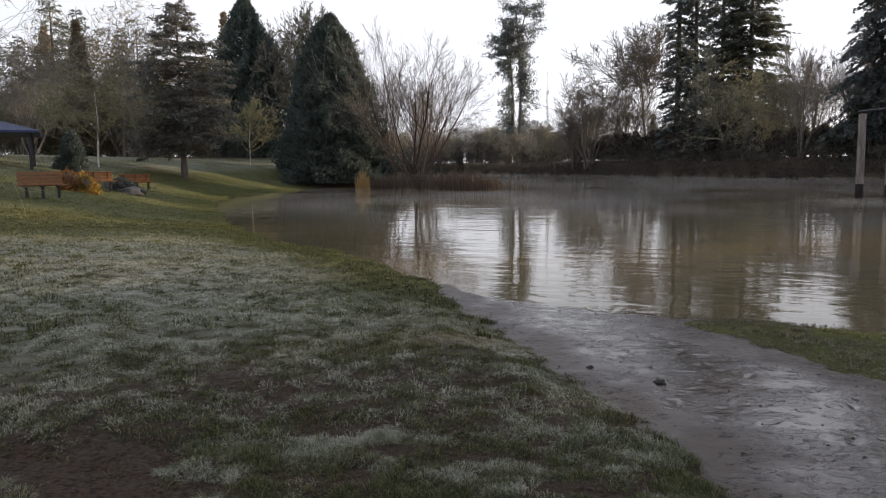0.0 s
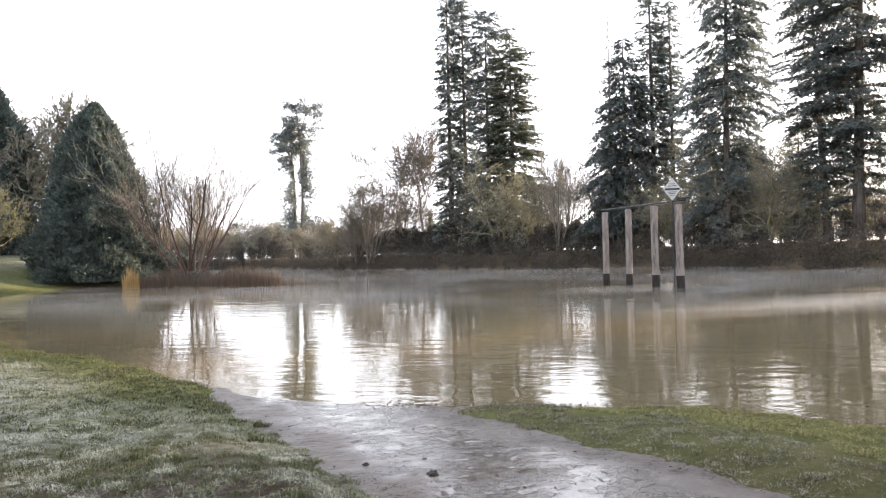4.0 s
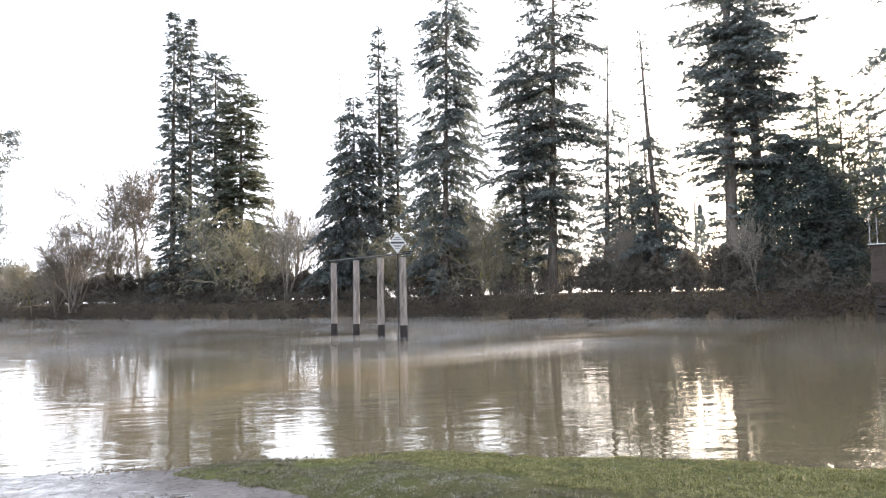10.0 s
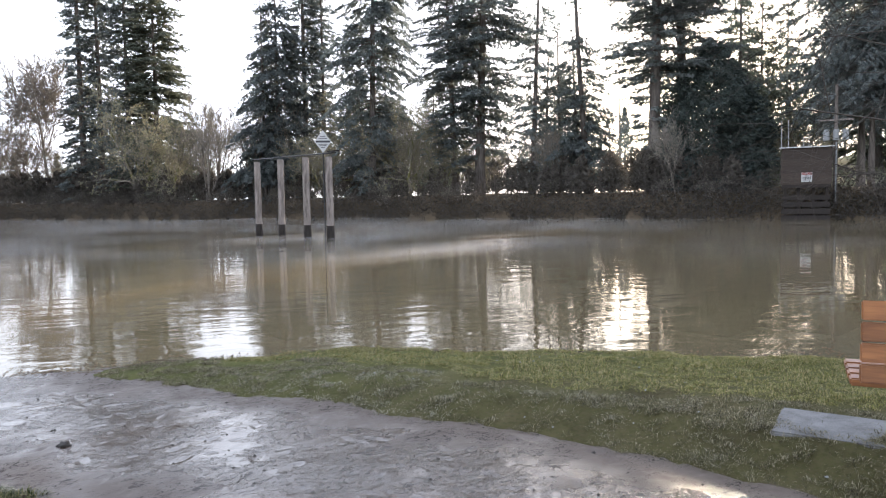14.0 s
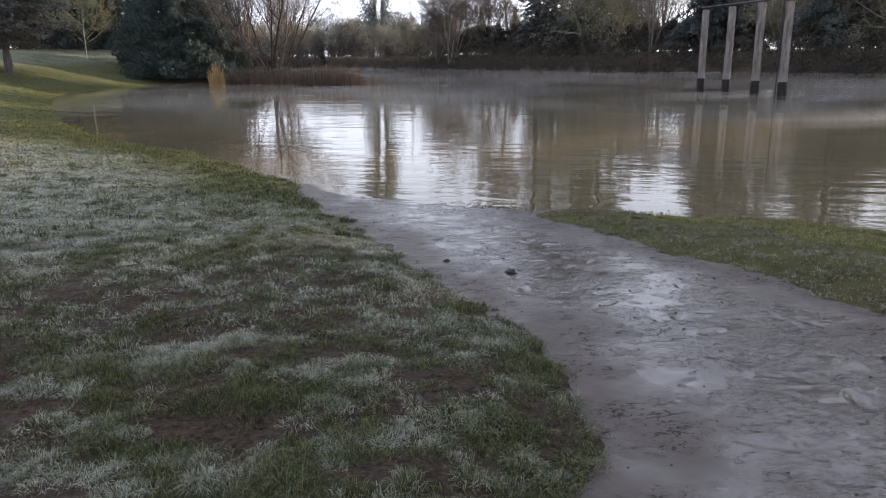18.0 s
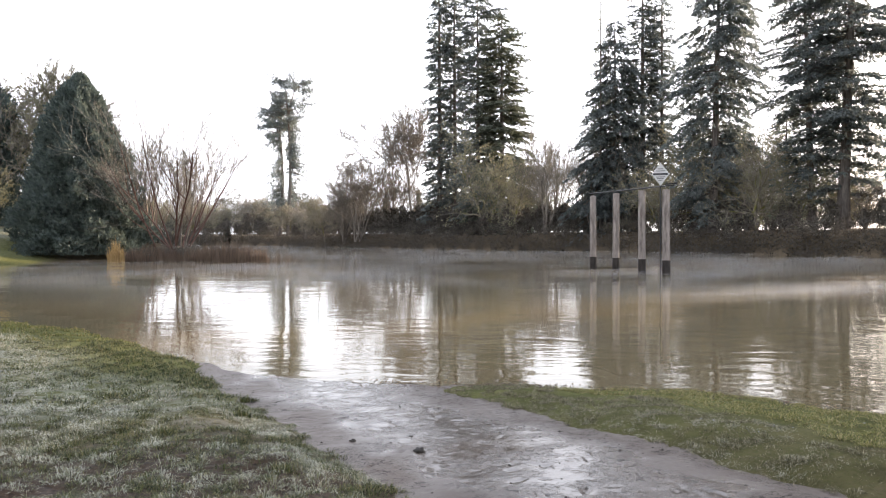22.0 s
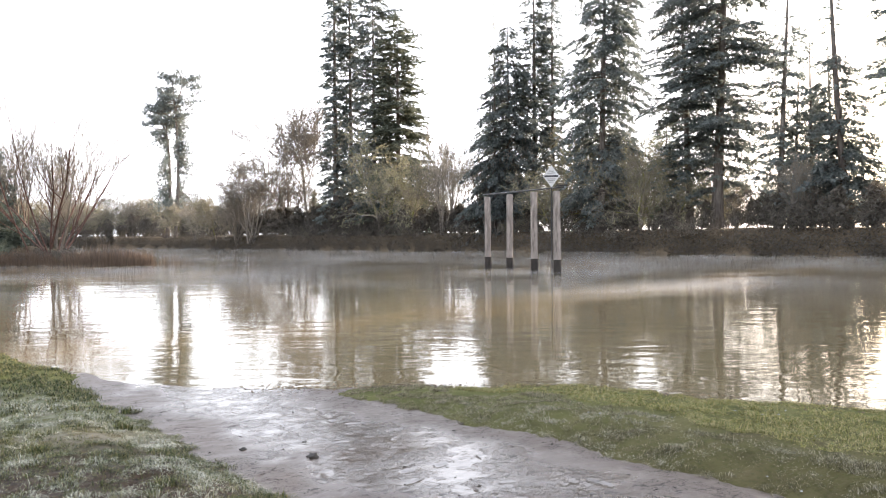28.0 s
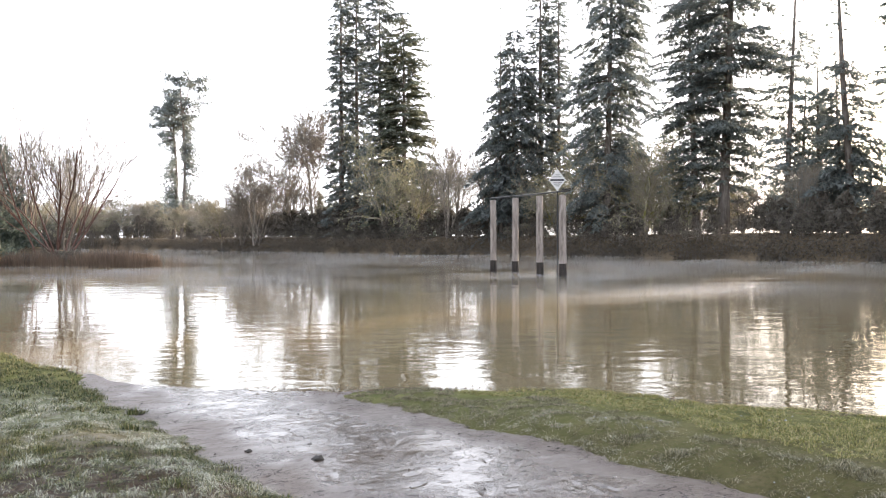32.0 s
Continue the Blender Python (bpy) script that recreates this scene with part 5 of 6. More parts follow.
def bench(m, label, length=1.8, sunk=0.0):
    """Park bench facing its +y: slats on dark steel posts."""
    ob = thing("park_bench", m, label, "bench", "park benches")
    tilt = pose(0, 0, 0, -8)
    for i in range(4):
        part("back_slat", box((length, 0.045, 0.105), (0, -0.27 - 0.016 * i, 0.505 + 0.118 * i), 0.008, tilt), BENCH_WOOD, ob)
    for i in range(4):
        part("seat_slat", box((length + 0.08, 0.11, 0.045), (0, -0.17 + 0.125 * i, 0.44 + 0.004 * i), 0.008), BENCH_WOOD, ob)
    for x in (-length * 0.36, 0, length * 0.36):
        leg = part("leg", box((0.09, 0.09, 0.42 + sunk), (x, -0.02, 0.205 - sunk / 2), 0.01), STEEL_DARK, ob)
        part("seat_arm", box((0.05, 0.52, 0.03), (x, 0.0, 0.405), 0.004), STEEL_DARK, leg)
        part("back_arm", box((0.05, 0.02, 0.5), (x, -0.262, 0.65), 0.004, tilt), STEEL_DARK, leg)
    return ob


def stand(x, y, spin, sink=0.0):
    return pose(x, y, height(x, y) - sink, 0, 0, spin)


# bench by the spit: its back's near end is at (4.36, 1.2)
AX = Vector((0.35, -0.94, 0)).normalized()
NORMAL = Vector((0.94, 0.35, 0)).normalized()
spin = math.degrees(math.atan2(AX.y, AX.x)) + 180
c = Vector((4.36, 1.2, 0)) + AX * 0.9 + NORMAL * 0.29
bench(pose(c.x, c.y, 0.40, 0, 0, math.degrees(math.atan2(-NORMAL.x, NORMAL.y))), "orange-brown slatted park bench seen from its back, by a concrete pad", sunk=0.22)
PAD = Vector((0.22, -0.975, 0))
c = Vector((5.04, 1.88, 0)) + PAD * 0.65 + Vector((0.92, 0.39, 0)) * 0.3
ob = part("concrete_pad", box((1.3, 0.6, 0.16), (0, 0, 0), 0.012), CONCRETE, None)
ob.matrix_basis = pose(c.x, c.y, 0.195, 1.5, 0, math.degrees(math.atan2(PAD.y, PAD.x)))
tagged(ob, "frosted pale concrete pad sunk in the grass", "pad")

# the seating round the far lawn
bench(stand(-14.1, 25.3, 14), "orange-brown slatted park bench on the frosted lawn", 1.42)
bench(stand(-16.4, 34.0, -132), "sunlit slatted park bench facing the shrubs")
bench(stand(-17.5, 41.2, -132), "slatted park bench beside a dark rock planter")


def leaf_bush(name, x, y, r, h, count, size, mat, label, seed):
    g = np.random.default_rng(seed)
    ob = thing(name, pose(x, y, height(x, y) - 0.05), label, "shrub")
    wood = bare_tree(h * 0.95, 9, r / h, 4, (5, 4, 3), seed, twig=0.008, fat=0.012)
    part("stem", mesh_of("stem", wood[0], [(f, 0) for f in wood[1]], [BARK_GREY]), None, ob)
    d = unit(g.normal(0, 1, (count, 3)))
    d[:, 2] = np.abs(d[:, 2])
    lump = 0.7 + 0.5 * value_noise(d[:, 0] * 3 + 9, d[:, 1] * 3 + d[:, 2] * 2, seed)
    p = d * (g.power(2.5, count) * lump)[:, None] * [r, r, h]
    al = unit(d + g.normal(0, 0.7, d.shape))
    ac = unit(np.cross(al, g.normal(0, 1, d.shape)))
    s = size * g.uniform(0.6, 1.4, count)
    v, f = diamonds(p, al, ac, s, s * 0.55)
    part("foliage", mesh_of("foliage", v, [(f, 0)], [mat]), None, ob)
    return ob


leaf_bush("reddish_shrub", -15.75, 30.1, 0.42, 1.0, 1500, 0.10, RUSSET, "russet-leaved shrub against a golden one", 64)
leaf_bush("golden_shrub", -15.2, 30.6, 0.52, 0.95, 2600, 0.12, GOLD, "rounded golden-leaved shrub beside a bench", 61)
leaf_bush("dark_shrub", -16.3, 36.4, 0.9, 0.8, 2200, 0.12, YEW, "low dark evergreen shrub between benches", 62)
leaf_bush("dark_shrub", -15.6, 35.6, 0.6, 0.5, 1200, 0.12, IVY, "low brown shrub by a rock", 63)


def rock(name, m, r, mat, label, category, seed):
    bm = bmesh.new()
    bmesh.ops.create_icosphere(bm, subdivisions=3, radius=1.0)
    for v in bm.verts:
        v.co *= 0.8 + 0.45 * noise.noise(v.co * 1.6 + Vector((seed, 0, 0)))
        v.co.x, v.co.y, v.co.z = v.co.x * r[0], v.co.y * r[1], v.co.z * r[2]
    ob = part(name, bm, mat, None, smooth=True)
    ob.matrix_basis = m
    return tagged(ob, label, category)


rock("rock", stand(-15.2, 34.9, 30, -0.1), (0.7, 0.5, 0.3), ROCK, "grey boulder beside the lawn benches", "rock", 3)
rock("rock", stand(-16.0, 37.6, 80, -0.1), (0.6, 0.45, 0.28), ROCK, "grey boulder beside the lawn benches", "rock", 8)

# pavilion on the rise of the lawn
gz = height(-23.5, 38.5)
ob = thing("pavilion", pose(-25.5, 39.7, gz - 0.35, 0, 0, 28), "open park pavilion with a blue metal roof on dark posts", "pavilion")
bm = bmesh.new()
half, rise = 3.1, 0.95
top = [bm.verts.new((sx * half, sy * half, 2.05)) for sx, sy in ((-1, -1), (1, -1), (1, 1), (-1, 1))]
low = [bm.verts.new((sx * half, sy * half, 1.93)) for sx, sy in ((-1, -1), (1, -1), (1, 1), (-1, 1))]
peak = bm.verts.new((0, 0, 2.05 + rise))
for i in range(4):
    j = (i + 1) % 4
    bm.faces.new((top[i], top[j], peak))
    bm.faces.new((low[i], low[j], top[j], top[i]))
bm.faces.new(low[::-1])
part("roof", bm, ROOF_BLUE, ob)
for sx in (-1, 1):
    for sy in (-1, 0, 1):
        part("post", box((0.16, 0.16, 2.4), (sx * 2.6, sy * 2.6, 0.75), 0.01), STEEL_DARK, ob)
tbl = part("table_top", box((1.8, 0.75, 0.05), (0.3, -0.8, 0.75), 0.01), CRIB_WOOD, ob)
part("table_frame", box((0.1, 0.6, 0.75), (0.3, -0.8, 0.37)), STEEL_DARK, tbl)


# gauge house on its crib across the river
HUT_A, HUT_B = Vector((57.1, 21.5, 0)), Vector((58.2, 18.15, 0))
hx = (HUT_B - HUT_A).normalized()
mid = (HUT_A + HUT_B) / 2
ob = thing("gauge_house", pose(mid.x, mid.y, 0, 0, 0, math.degrees(math.atan2(hx.y, hx.x))), "dark plank hut on a stepped timber crib at the water's edge", "hut")
W = 3.45
for i in range(13):
    part("plank", box((W, 0.05, 0.205), (0, -0.025 - 0.006 * (i % 2), 2.78 + 0.212 * i), 0.006), HUT_WOOD, ob)
part("side_wall", box((0.08, 1.9, 2.76), (-W / 2 + 0.04, 0.96, 4.05)), HUT_WOOD, ob)
part("side_wall", box((0.08, 1.9, 2.76), (W / 2 - 0.04, 0.96, 4.05)), HUT_WOOD, ob)
part("back_wall", box((W, 0.08, 2.76), (0, 1.95, 4.05)), HUT_WOOD, ob)
part("roof", box((W + 0.3, 2.35, 0.07), (0, 0.93, 5.47), 0.01), STEEL, ob)
part("floor_beam", box((W - 0.1, 0.25, 0.25), (0, 0.12, 2.55), 0.01), CRIB_WOOD, ob)
for i in range(4):
    part("crib_step", box((W - 0.1 - 0.02 * i, 1.2, 0.42 - 0.02 * i), (0, 0.35 + 0.22 * i, 0.12 + 0.52 * i), 0.02), CRIB_WOOD, ob)
for x in (-1.4, -0.5, 0.5, 1.4):
    part("crib_post", box((0.2, 0.2, 2.7), (x, 0.55, 1.2), 0.01), CRIB_WOOD, ob)
for x in (-1.72, -1.25, -0.2, 0.15):
    part("conduit", rod((x, 0.3, 5.4), (x, 0.3, 6.3 if x > -1 else 7.6), 0.02, 0.02, 6), STEEL, ob)
sg = part("warning_sign", box((0.74, 0.02, 0.72), (0.05, -0.08, 3.22)), SIGN_WHITE, ob, "white warning sign with a red heading")
part("heading", box((0.70, 0.008, 0.17), (0.05, -0.094, 3.475)), SIGN_RED, sg)
for i, w in enumerate((0.34, 0.54, 0.6, 0.48)):
    part("print_line", box((w, 0.008, 0.04), (0.05, -0.094, 3.30 - 0.1 * i)), SIGN_DARK, sg)
text = bpy.data.curves.new("danger_text", "FONT")
text.body, text.size, text.align_x, text.extrude = "DANGER", 0.165, "CENTER", 0.003
tmp = bpy.data.objects.new("danger_text", text)
word = part("heading_word", bpy.data.meshes.new_from_object(tmp), None, sg)
bpy.data.objects.remove(tmp)
word.data.materials.append(SIGN_WHITE)
word.matrix_basis = pose(0.05, -0.102, 3.42, 90)

ob = thing("utility_pole", pose(60.7, 18.75, height(60.7, 18.75)), "wooden utility pole with three grey transformer cans", "utility pole")
part("pole", rod((0, 0, -0.5), (0, 0, 9.0), 0.17, 0.12, 12), BARK, ob)
turn = pose(0, 0, 0, 0, 0, -72)
part("crossarm", box((2.4, 0.1, 0.12), (0, 0, 6.3), 0.01, turn), PILE_WOOD, ob)
for a in (-0.65, 0.0, 0.65):
    p = turn @ Vector((a, -0.28, 0))
    part("transformer", rod((p.x, p.y, 4.75), (p.x, p.y, 5.55), 0.22, 0.22, 14), CAN_GREY, ob)
part("conduit", rod((-0.2, -0.1, 0), (-0.2, -0.1, 4.6), 0.05, 0.05, 8), CAN_GREY, ob)


# ---------------------------------------------------------------- reeds, straw grass, bank brush
def blade_field(x, y, z, h, w, lean, g, az=None):
    """Upright tapering blades, a triangle of two steps each."""
    n = len(x)
    az = g.uniform(0, 2 * np.pi, n) if az is None else az
    d = np.stack([np.cos(az), np.sin(az), np.zeros(n)], 1)
    s = np.stack([-d[:, 1], d[:, 0], d[:, 2]], 1)
    b = np.stack([x, y, z], 1)
    mid = b + d * (lean * h * 0.3)[:, None] + np.array([0, 0, 1.0]) * (h * 0.6)[:, None]
    tip = b + d * (lean * h)[:, None] + np.array([0, 0, 1.0]) * (h * np.sqrt(np.maximum(0.06, 1 - 0.45 * lean ** 2)))[:, None]
    v = np.stack([b - s * w[:, None] / 2, b + s * w[:, None] / 2, mid + s * w[:, None] * 0.35, mid - s * w[:, None] * 0.35, tip], 1).reshape(-1, 3)
    i = np.arange(n)[:, None] * 5
    return v, i + np.array([[0, 1, 2, 3]]), i + np.array([[3, 2, 4]])


def reed_bed(name, cx, cy, rx, ry, count, hmin, hmax, mat, label, seed, width=0.025, spin=0.0):
    g = np.random.default_rng(seed)
    a, r = g.uniform(0, 6.283, count), np.sqrt(g.random(count))
    lx, ly = np.cos(a) * r * rx, np.sin(a) * r * ry
    c, s = math.cos(spin), math.sin(spin)
    x, y = cx + lx * c - ly * s, cy + lx * s + ly * c
    h = g.uniform(hmin, hmax, count) * (1.1 - 0.5 * r)
    v, q, t = blade_field(x, y, np.full(count, -0.05), h, np.full(count, width), g.uniform(0.02, 0.4, count), g)
    return tagged(new(name, mesh_of(name, v, [(q, 0), (t, 0)], [mat])), label, "reeds", kind="stuff")


reed_bed("reed_bed", 1.4, 60.6, 3.6, 1.4, 4200, 0.5, 2.1, REED, "brown dead reeds standing in shallow water", 71, spin=-0.45)
reed_bed("reed_bed", 5.2, 58.4, 2.2, 1.0, 110, 0.3, 1.5, REED, "thin scattered dead reeds in the river", 72)
reed_bed("straw_grass", -7.0, 62.6, 0.65, 0.5, 420, 0.9, 2.3, REED_GOLD, "clump of golden straw-coloured grass by the water", 73, 0.04)
reed_bed("reed_bed", -4.6, 64.6, 3.4, 1.2, 3200, 0.5, 1.7, REED, "brown dead growth under the willow", 74, spin=-0.7)

# bramble and ivy that hang down the far bank
g = np.random.default_rng(81)
pts = np.array(FAR_SHORE[1:9], float)
seg = np.linalg.norm(np.diff(pts, axis=0), axis=1)
cum = np.concatenate([[0], np.cumsum(seg)])
count = 110000
t = g.random(count) ** 1.25 * cum[-1]
x, y = np.interp(t, cum, pts[:, 0]), np.interp(t, cum, pts[:, 1])
lump = value_noise(t * 0.22, t * 0 + 3.0, 5) * 2.2 + value_noise(t * 0.9, t * 0 + 8.0, 6) * 1.0
hz = g.random(count) ** 1.5 * (2.3 + 1.3 * lump) * (1 + 0.7 * smoothstep(t / cum[-1], 0.45, 0.75))
x = x - 0.35 + hz * 0.28 + g.normal(0, 0.3, count) + np.maximum(0, hz - 2) * g.uniform(0, 1.5, count)
al, nr = unit(g.normal(0, 1, (count, 3)) + [0, 0, -0.4]), g.normal(0, 1, (count, 3))
s = g.uniform(0.09, 0.34, count)
v, f = diamonds(np.stack([x, y, hz + 0.03], 1), al, unit(np.cross(al, nr)), s, s * g.uniform(0.12, 0.5, count))
tagged(new("bank_bramble", mesh_of("bank_bramble", v, [(f, 0)], [IVY])), "dark tangled bramble hanging down the river bank", "bramble", kind="stuff")


def far_wood(name, x0, y0, x1, y1, count, hmin, hmax, depth, seed, label, mat, per=420):
    """A far belt of woodland: crowns of many small clumps on thin trunks."""
    g = np.random.default_rng(seed)
    t = g.random(count)
    px, py = x0 + (x1 - x0) * t + g.uniform(0, depth, count) * 0.3, y0 + (y1 - y0) * t + g.uniform(0, depth, count)
    gz = plan(px, py)[0]
    h = g.uniform(hmin, hmax, count)
    conic = g.random(count) < (0.08 if mat in (WOOD_BROWN, WOOD_FAR) else 0.25)
    who = np.repeat(np.arange(count), per)
    u = g.random(len(who)) ** 0.8
    r = np.where(conic[who], 0.17 * h[who] * (1 - u) + 0.2, 0.30 * h[who] * np.sqrt(np.maximum(0.02, 1 - (2 * u - 1.0) ** 2)))
    a = g.uniform(0, 6.283, len(who))
    k = r * np.sqrt(g.random(len(who)))
    c = np.stack([px[who] + np.cos(a) * k, py[who] + np.sin(a) * k, gz[who] + h[who] * (0.12 + 0.88 * u)], 1)
    al = unit(g.normal(0, 1, c.shape) + np.where(conic[who], 0.0, 0.7)[:, None] * np.array([0, 0, 1.0]))
    s = g.uniform(0.4, 1.1, len(who)) * np.where(conic[who], 1.0, 1.3)
    v1, f1 = diamonds(c, al, unit(np.cross(al, g.normal(0, 1, c.shape))), s, s * np.where(conic[who], 0.5, 0.085 if hmax > 6 or hmax < 4.5 else 0.2))
    p = np.stack([np.stack([px, py, gz - 0.3], 1), np.stack([px, py, gz + h * 0.8], 1)], 1)
    v2, f2 = tubes(p, np.stack([h * 0.012, h * 0.003], 1), 4)
    me = mesh_of(name, np.concatenate([v1, v2]), [(f1, 0), (f2 + len(v1), 1)], [mat, BARK_GREY])
    return tagged(new(name, me), label, "woodland", kind="stuff")


for i, (x0, y0, x1, y1) in enumerate(((61.5, 26, 59.5, 46), (59.5, 46, 56, 78), (56, 78, 48, 96), (48, 96, 40, 118), (40, 118, 31, 144), (31, 144, 20, 188), (20, 188, -40, 256))):
    far_wood("bank_brush", x0, y0, x1, y1, 34 if i < 4 else 52, (1.8, 1.8, 2.2, 2.2, 2.8, 3.0, 3.0)[i], (4.0, 4.0, 4.8, 4.8, 5.6, 6.4, 6.4)[i], 5, 130 + i, "low brown brush along the top of the far bank", IVY, 260)
far_wood("far_woodland", -190, 330, 75, 250, 190, 10, 21, 60, 91, "pale far mixed woodland beyond the river bend", WOOD_FAR, 900)
far_wood("river_bend_brush", -80, 300, 22, 196, 110, 4, 10, 25, 95, "pale bare brush beyond the river bend", WOOD_FAR, 500)
far_wood("far_hedgerow", 96, 118, 128, 30, 80, 4, 10, 18, 99, "pale far hedgerow beyond the field across the river", WOOD_FAR, 420)
far_wood("far_understorey", 44, 150, 66, 92, 46, 5, 11, 22, 98, "dim tangled undergrowth behind the bank firs", FIR_PALE, 420)
far_wood("far_woodland", 75, 215, 120, 110, 34, 10, 20, 40, 92, "pale far mixed woodland behind the bank trees", FIR_PALE, 420)
far_wood("back_woodland", -40, 108, -140, 70, 56, 12, 24, 30, 93, "brown bare wood behind the lawn", WOOD_BROWN, 900)
far_wood("back_woodland", -36, 84, -84, 46, 44, 8, 17, 14, 96, "brown bare wood behind the pavilion", WOOD_BROWN, 900)
far_wood("back_brush", -16, 104, -110, 40, 190, 3, 7, 14, 97, "low brown brush under the wood behind the lawn", WOOD_BROWN, 260)
far_wood("back_woodland", 118, 70, 130, -30, 26, 16, 30, 25, 94, "dark wood on the slope across the river", FIR, 700)


# ---------------------------------------------------------------- lawn
def lawn_patch(name, x0, x1, y0, y1, density, hmin, hmax, width, seed, label, keep, fresh=False):
    """Grass blades that stand in clumps; the frost mask goes with them."""
    g = np.random.default_rng(seed)
    count = int((x1 - x0) * (y1 - y0) * density)
    x, y = g.uniform(x0, x1, count), g.uniform(y0, y1, count)
    clump = value_noise(x * 4.5, y * 6.5, 21) * 0.34 + value_noise(x * 11, y * 15, 22) * 0.36 + value_noise(x * 24, y * 30, 23) * 0.3
    ok = keep(x, y) & (clump > 0.25 + 0.2 * g.random(count))
    x, y, clump = x[ok], y[ok], clump[ok]
    z, mud, frost, bare, wild = plan(x, y)
    ok = (mud < 0.45) & (z > 0.015) & (g.random(len(x)) > bare * smoothstep(value_noise(x * 1.6, y * 1.6, 31) * 0.6 + value_noise(x * 5, y * 6, 32) * 0.4, 0.46, 0.60) * 0.95)
    ok &= g.random(len(x)) > worn(x, y) * np.where(x > 3, 0.75, 0.95)
    x, y, z, frost, clump = x[ok], y[ok], z[ok], frost[ok], clump[ok]
    n = len(x)
    h = g.uniform(hmin, hmax, n) * (0.15 + 1.7 * clump)
    v, q, t = blade_field(x, y, z - 0.004, h, np.full(n, width) * g.uniform(0.6, 1.3, n), g.uniform(0.5, 2.3, n), g)
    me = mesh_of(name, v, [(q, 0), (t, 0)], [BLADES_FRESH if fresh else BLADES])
    a = me.attributes.new("frost", "FLOAT", "POINT")
    a.data.foreach_set("value", np.repeat(frost * smoothstep(clump, 0.42, 0.54) * np.where(g.random(n) < 0.62, g.uniform(0.7, 1.0, n), 0.05), 5).astype(np.float32))
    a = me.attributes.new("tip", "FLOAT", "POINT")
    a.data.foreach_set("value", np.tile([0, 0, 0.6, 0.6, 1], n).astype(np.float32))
    return tagged(new(name, me), label, "grass", kind="stuff")


def ring(lo, hi):
    return lambda x, y: (np.hypot(x, y) >= lo) & (np.hypot(x, y) < hi) & (y > -1.0 - 0.2 * x)


def tuft_lawn(name, x0, x1, y0, y1, tufts, blades, radius, hmin, hmax, width, seed, label, keep, fresh=False, blade=None):
    """Grass that grows in small tufts, its blades leaning outwards; some tufts carry frost, some are worn away."""
    g = np.random.default_rng(seed)
    count = int((x1 - x0) * (y1 - y0) * tufts)
    x, y = g.uniform(x0, x1, count), g.uniform(y0, y1, count)
    lush = value_noise(x * 1.7, y * 2.3, 21) * 0.28 + value_noise(x * 5, y * 7, 22) * 0.36 + value_noise(x * 12, y * 16, 23) * 0.36
    z, mud, frost, bare, wild = plan(x, y)
    ok = keep(x, y) & (mud < 0.62) & (z > 0.012) & (lush > 0.20 + 0.16 * g.random(count))
    ok &= g.random(count) > 0.62 * bare * smoothstep(value_noise(x * 1.6, y * 1.9, 31) * 0.5 + value_noise(x * 4.3, y * 5.5, 32) * 0.5, 0.52, 0.64)
    ok &= g.random(count) > worn(x, y) * np.where(x > 3, 0.5, 0.95)
    x, y, frost, lush = x[ok], y[ok], frost[ok], lush[ok]
    rim = value_noise(x * 2.1, y * 3.2, 37) * 0.32 + value_noise(x * 6.5, y * 9, 38) * 0.36 + 0.32 * g.random(len(x))
    frost = frost * smoothstep(rim + 0.07 * smoothstep(np.hypot(x, y), 5, 9) + 0.09 * smoothstep(np.hypot(x, y), 9, 14), 0.48, 0.66)
    who = np.repeat(np.arange(len(x)), np.maximum(3, (blades * (0.3 + 1.4 * lush) * g.uniform(0.6, 1.3, len(x))).astype(int)))
    n = len(who)
    a, r = g.uniform(0, 6.283, n), np.sqrt(g.random(n))
    rad = radius * (0.55 + 0.9 * lush) * g.uniform(0.7, 1.3, len(x))
    bx, by = x[who] + np.cos(a) * r * rad[who], y[who] + np.sin(a) * r * rad[who]
    z, mud = plan(bx, by)[:2]
    h = g.uniform(hmin, hmax, n) * (0.2 + 1.7 * lush[who]) * (1.15 - 0.55 * r) * g.uniform(0.7, 1.2, len(x))[who]
    v, q, t = blade_field(bx, by, z - 0.004, h, width * g.uniform(0.6, 1.3, n), 0.4 + 1.6 * r * g.uniform(0.5, 1.4, n), g, a + g.normal(0, 1.0, n))
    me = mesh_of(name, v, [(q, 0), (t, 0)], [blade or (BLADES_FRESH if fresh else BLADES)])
    at = me.attributes.new("frost", "FLOAT", "POINT")
    at.data.foreach_set("value", np.repeat(frost[who] * np.where(g.random(n) < 0.75, g.uniform(0.6, 1.0, n), 0.05), 5).astype(np.float32))
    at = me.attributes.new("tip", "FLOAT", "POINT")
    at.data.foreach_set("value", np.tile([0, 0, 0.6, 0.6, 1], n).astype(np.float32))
    return tagged(new(name, me), label, "grass", kind="stuff")


tuft_lawn("lawn_grass", -4.2, 2, 0.2, 4.5, 250, 95, 0.062, 0.022, 0.052, 0.0027, 101, "short frosted lawn grass in clumps", ring(0, 4.5))
tuft_lawn("lawn_grass", -6.5, 2, 1, 8, 160, 56, 0.075, 0.022, 0.056, 0.0038, 107, "short frosted lawn grass in clumps", ring(4.5, 8))
tuft_lawn("lawn_grass", -10.5, 2, 4, 14, 85, 32, 0.10, 0.03, 0.07, 0.0075, 102, "short frosted lawn grass in clumps", ring(8, 14))
tuft_lawn("lawn_grass", -18, 0, 8, 26, 52, 14, 0.11, 0.04, 0.085, 0.014, 103, "short frosted lawn grass", ring(14, 25), True)
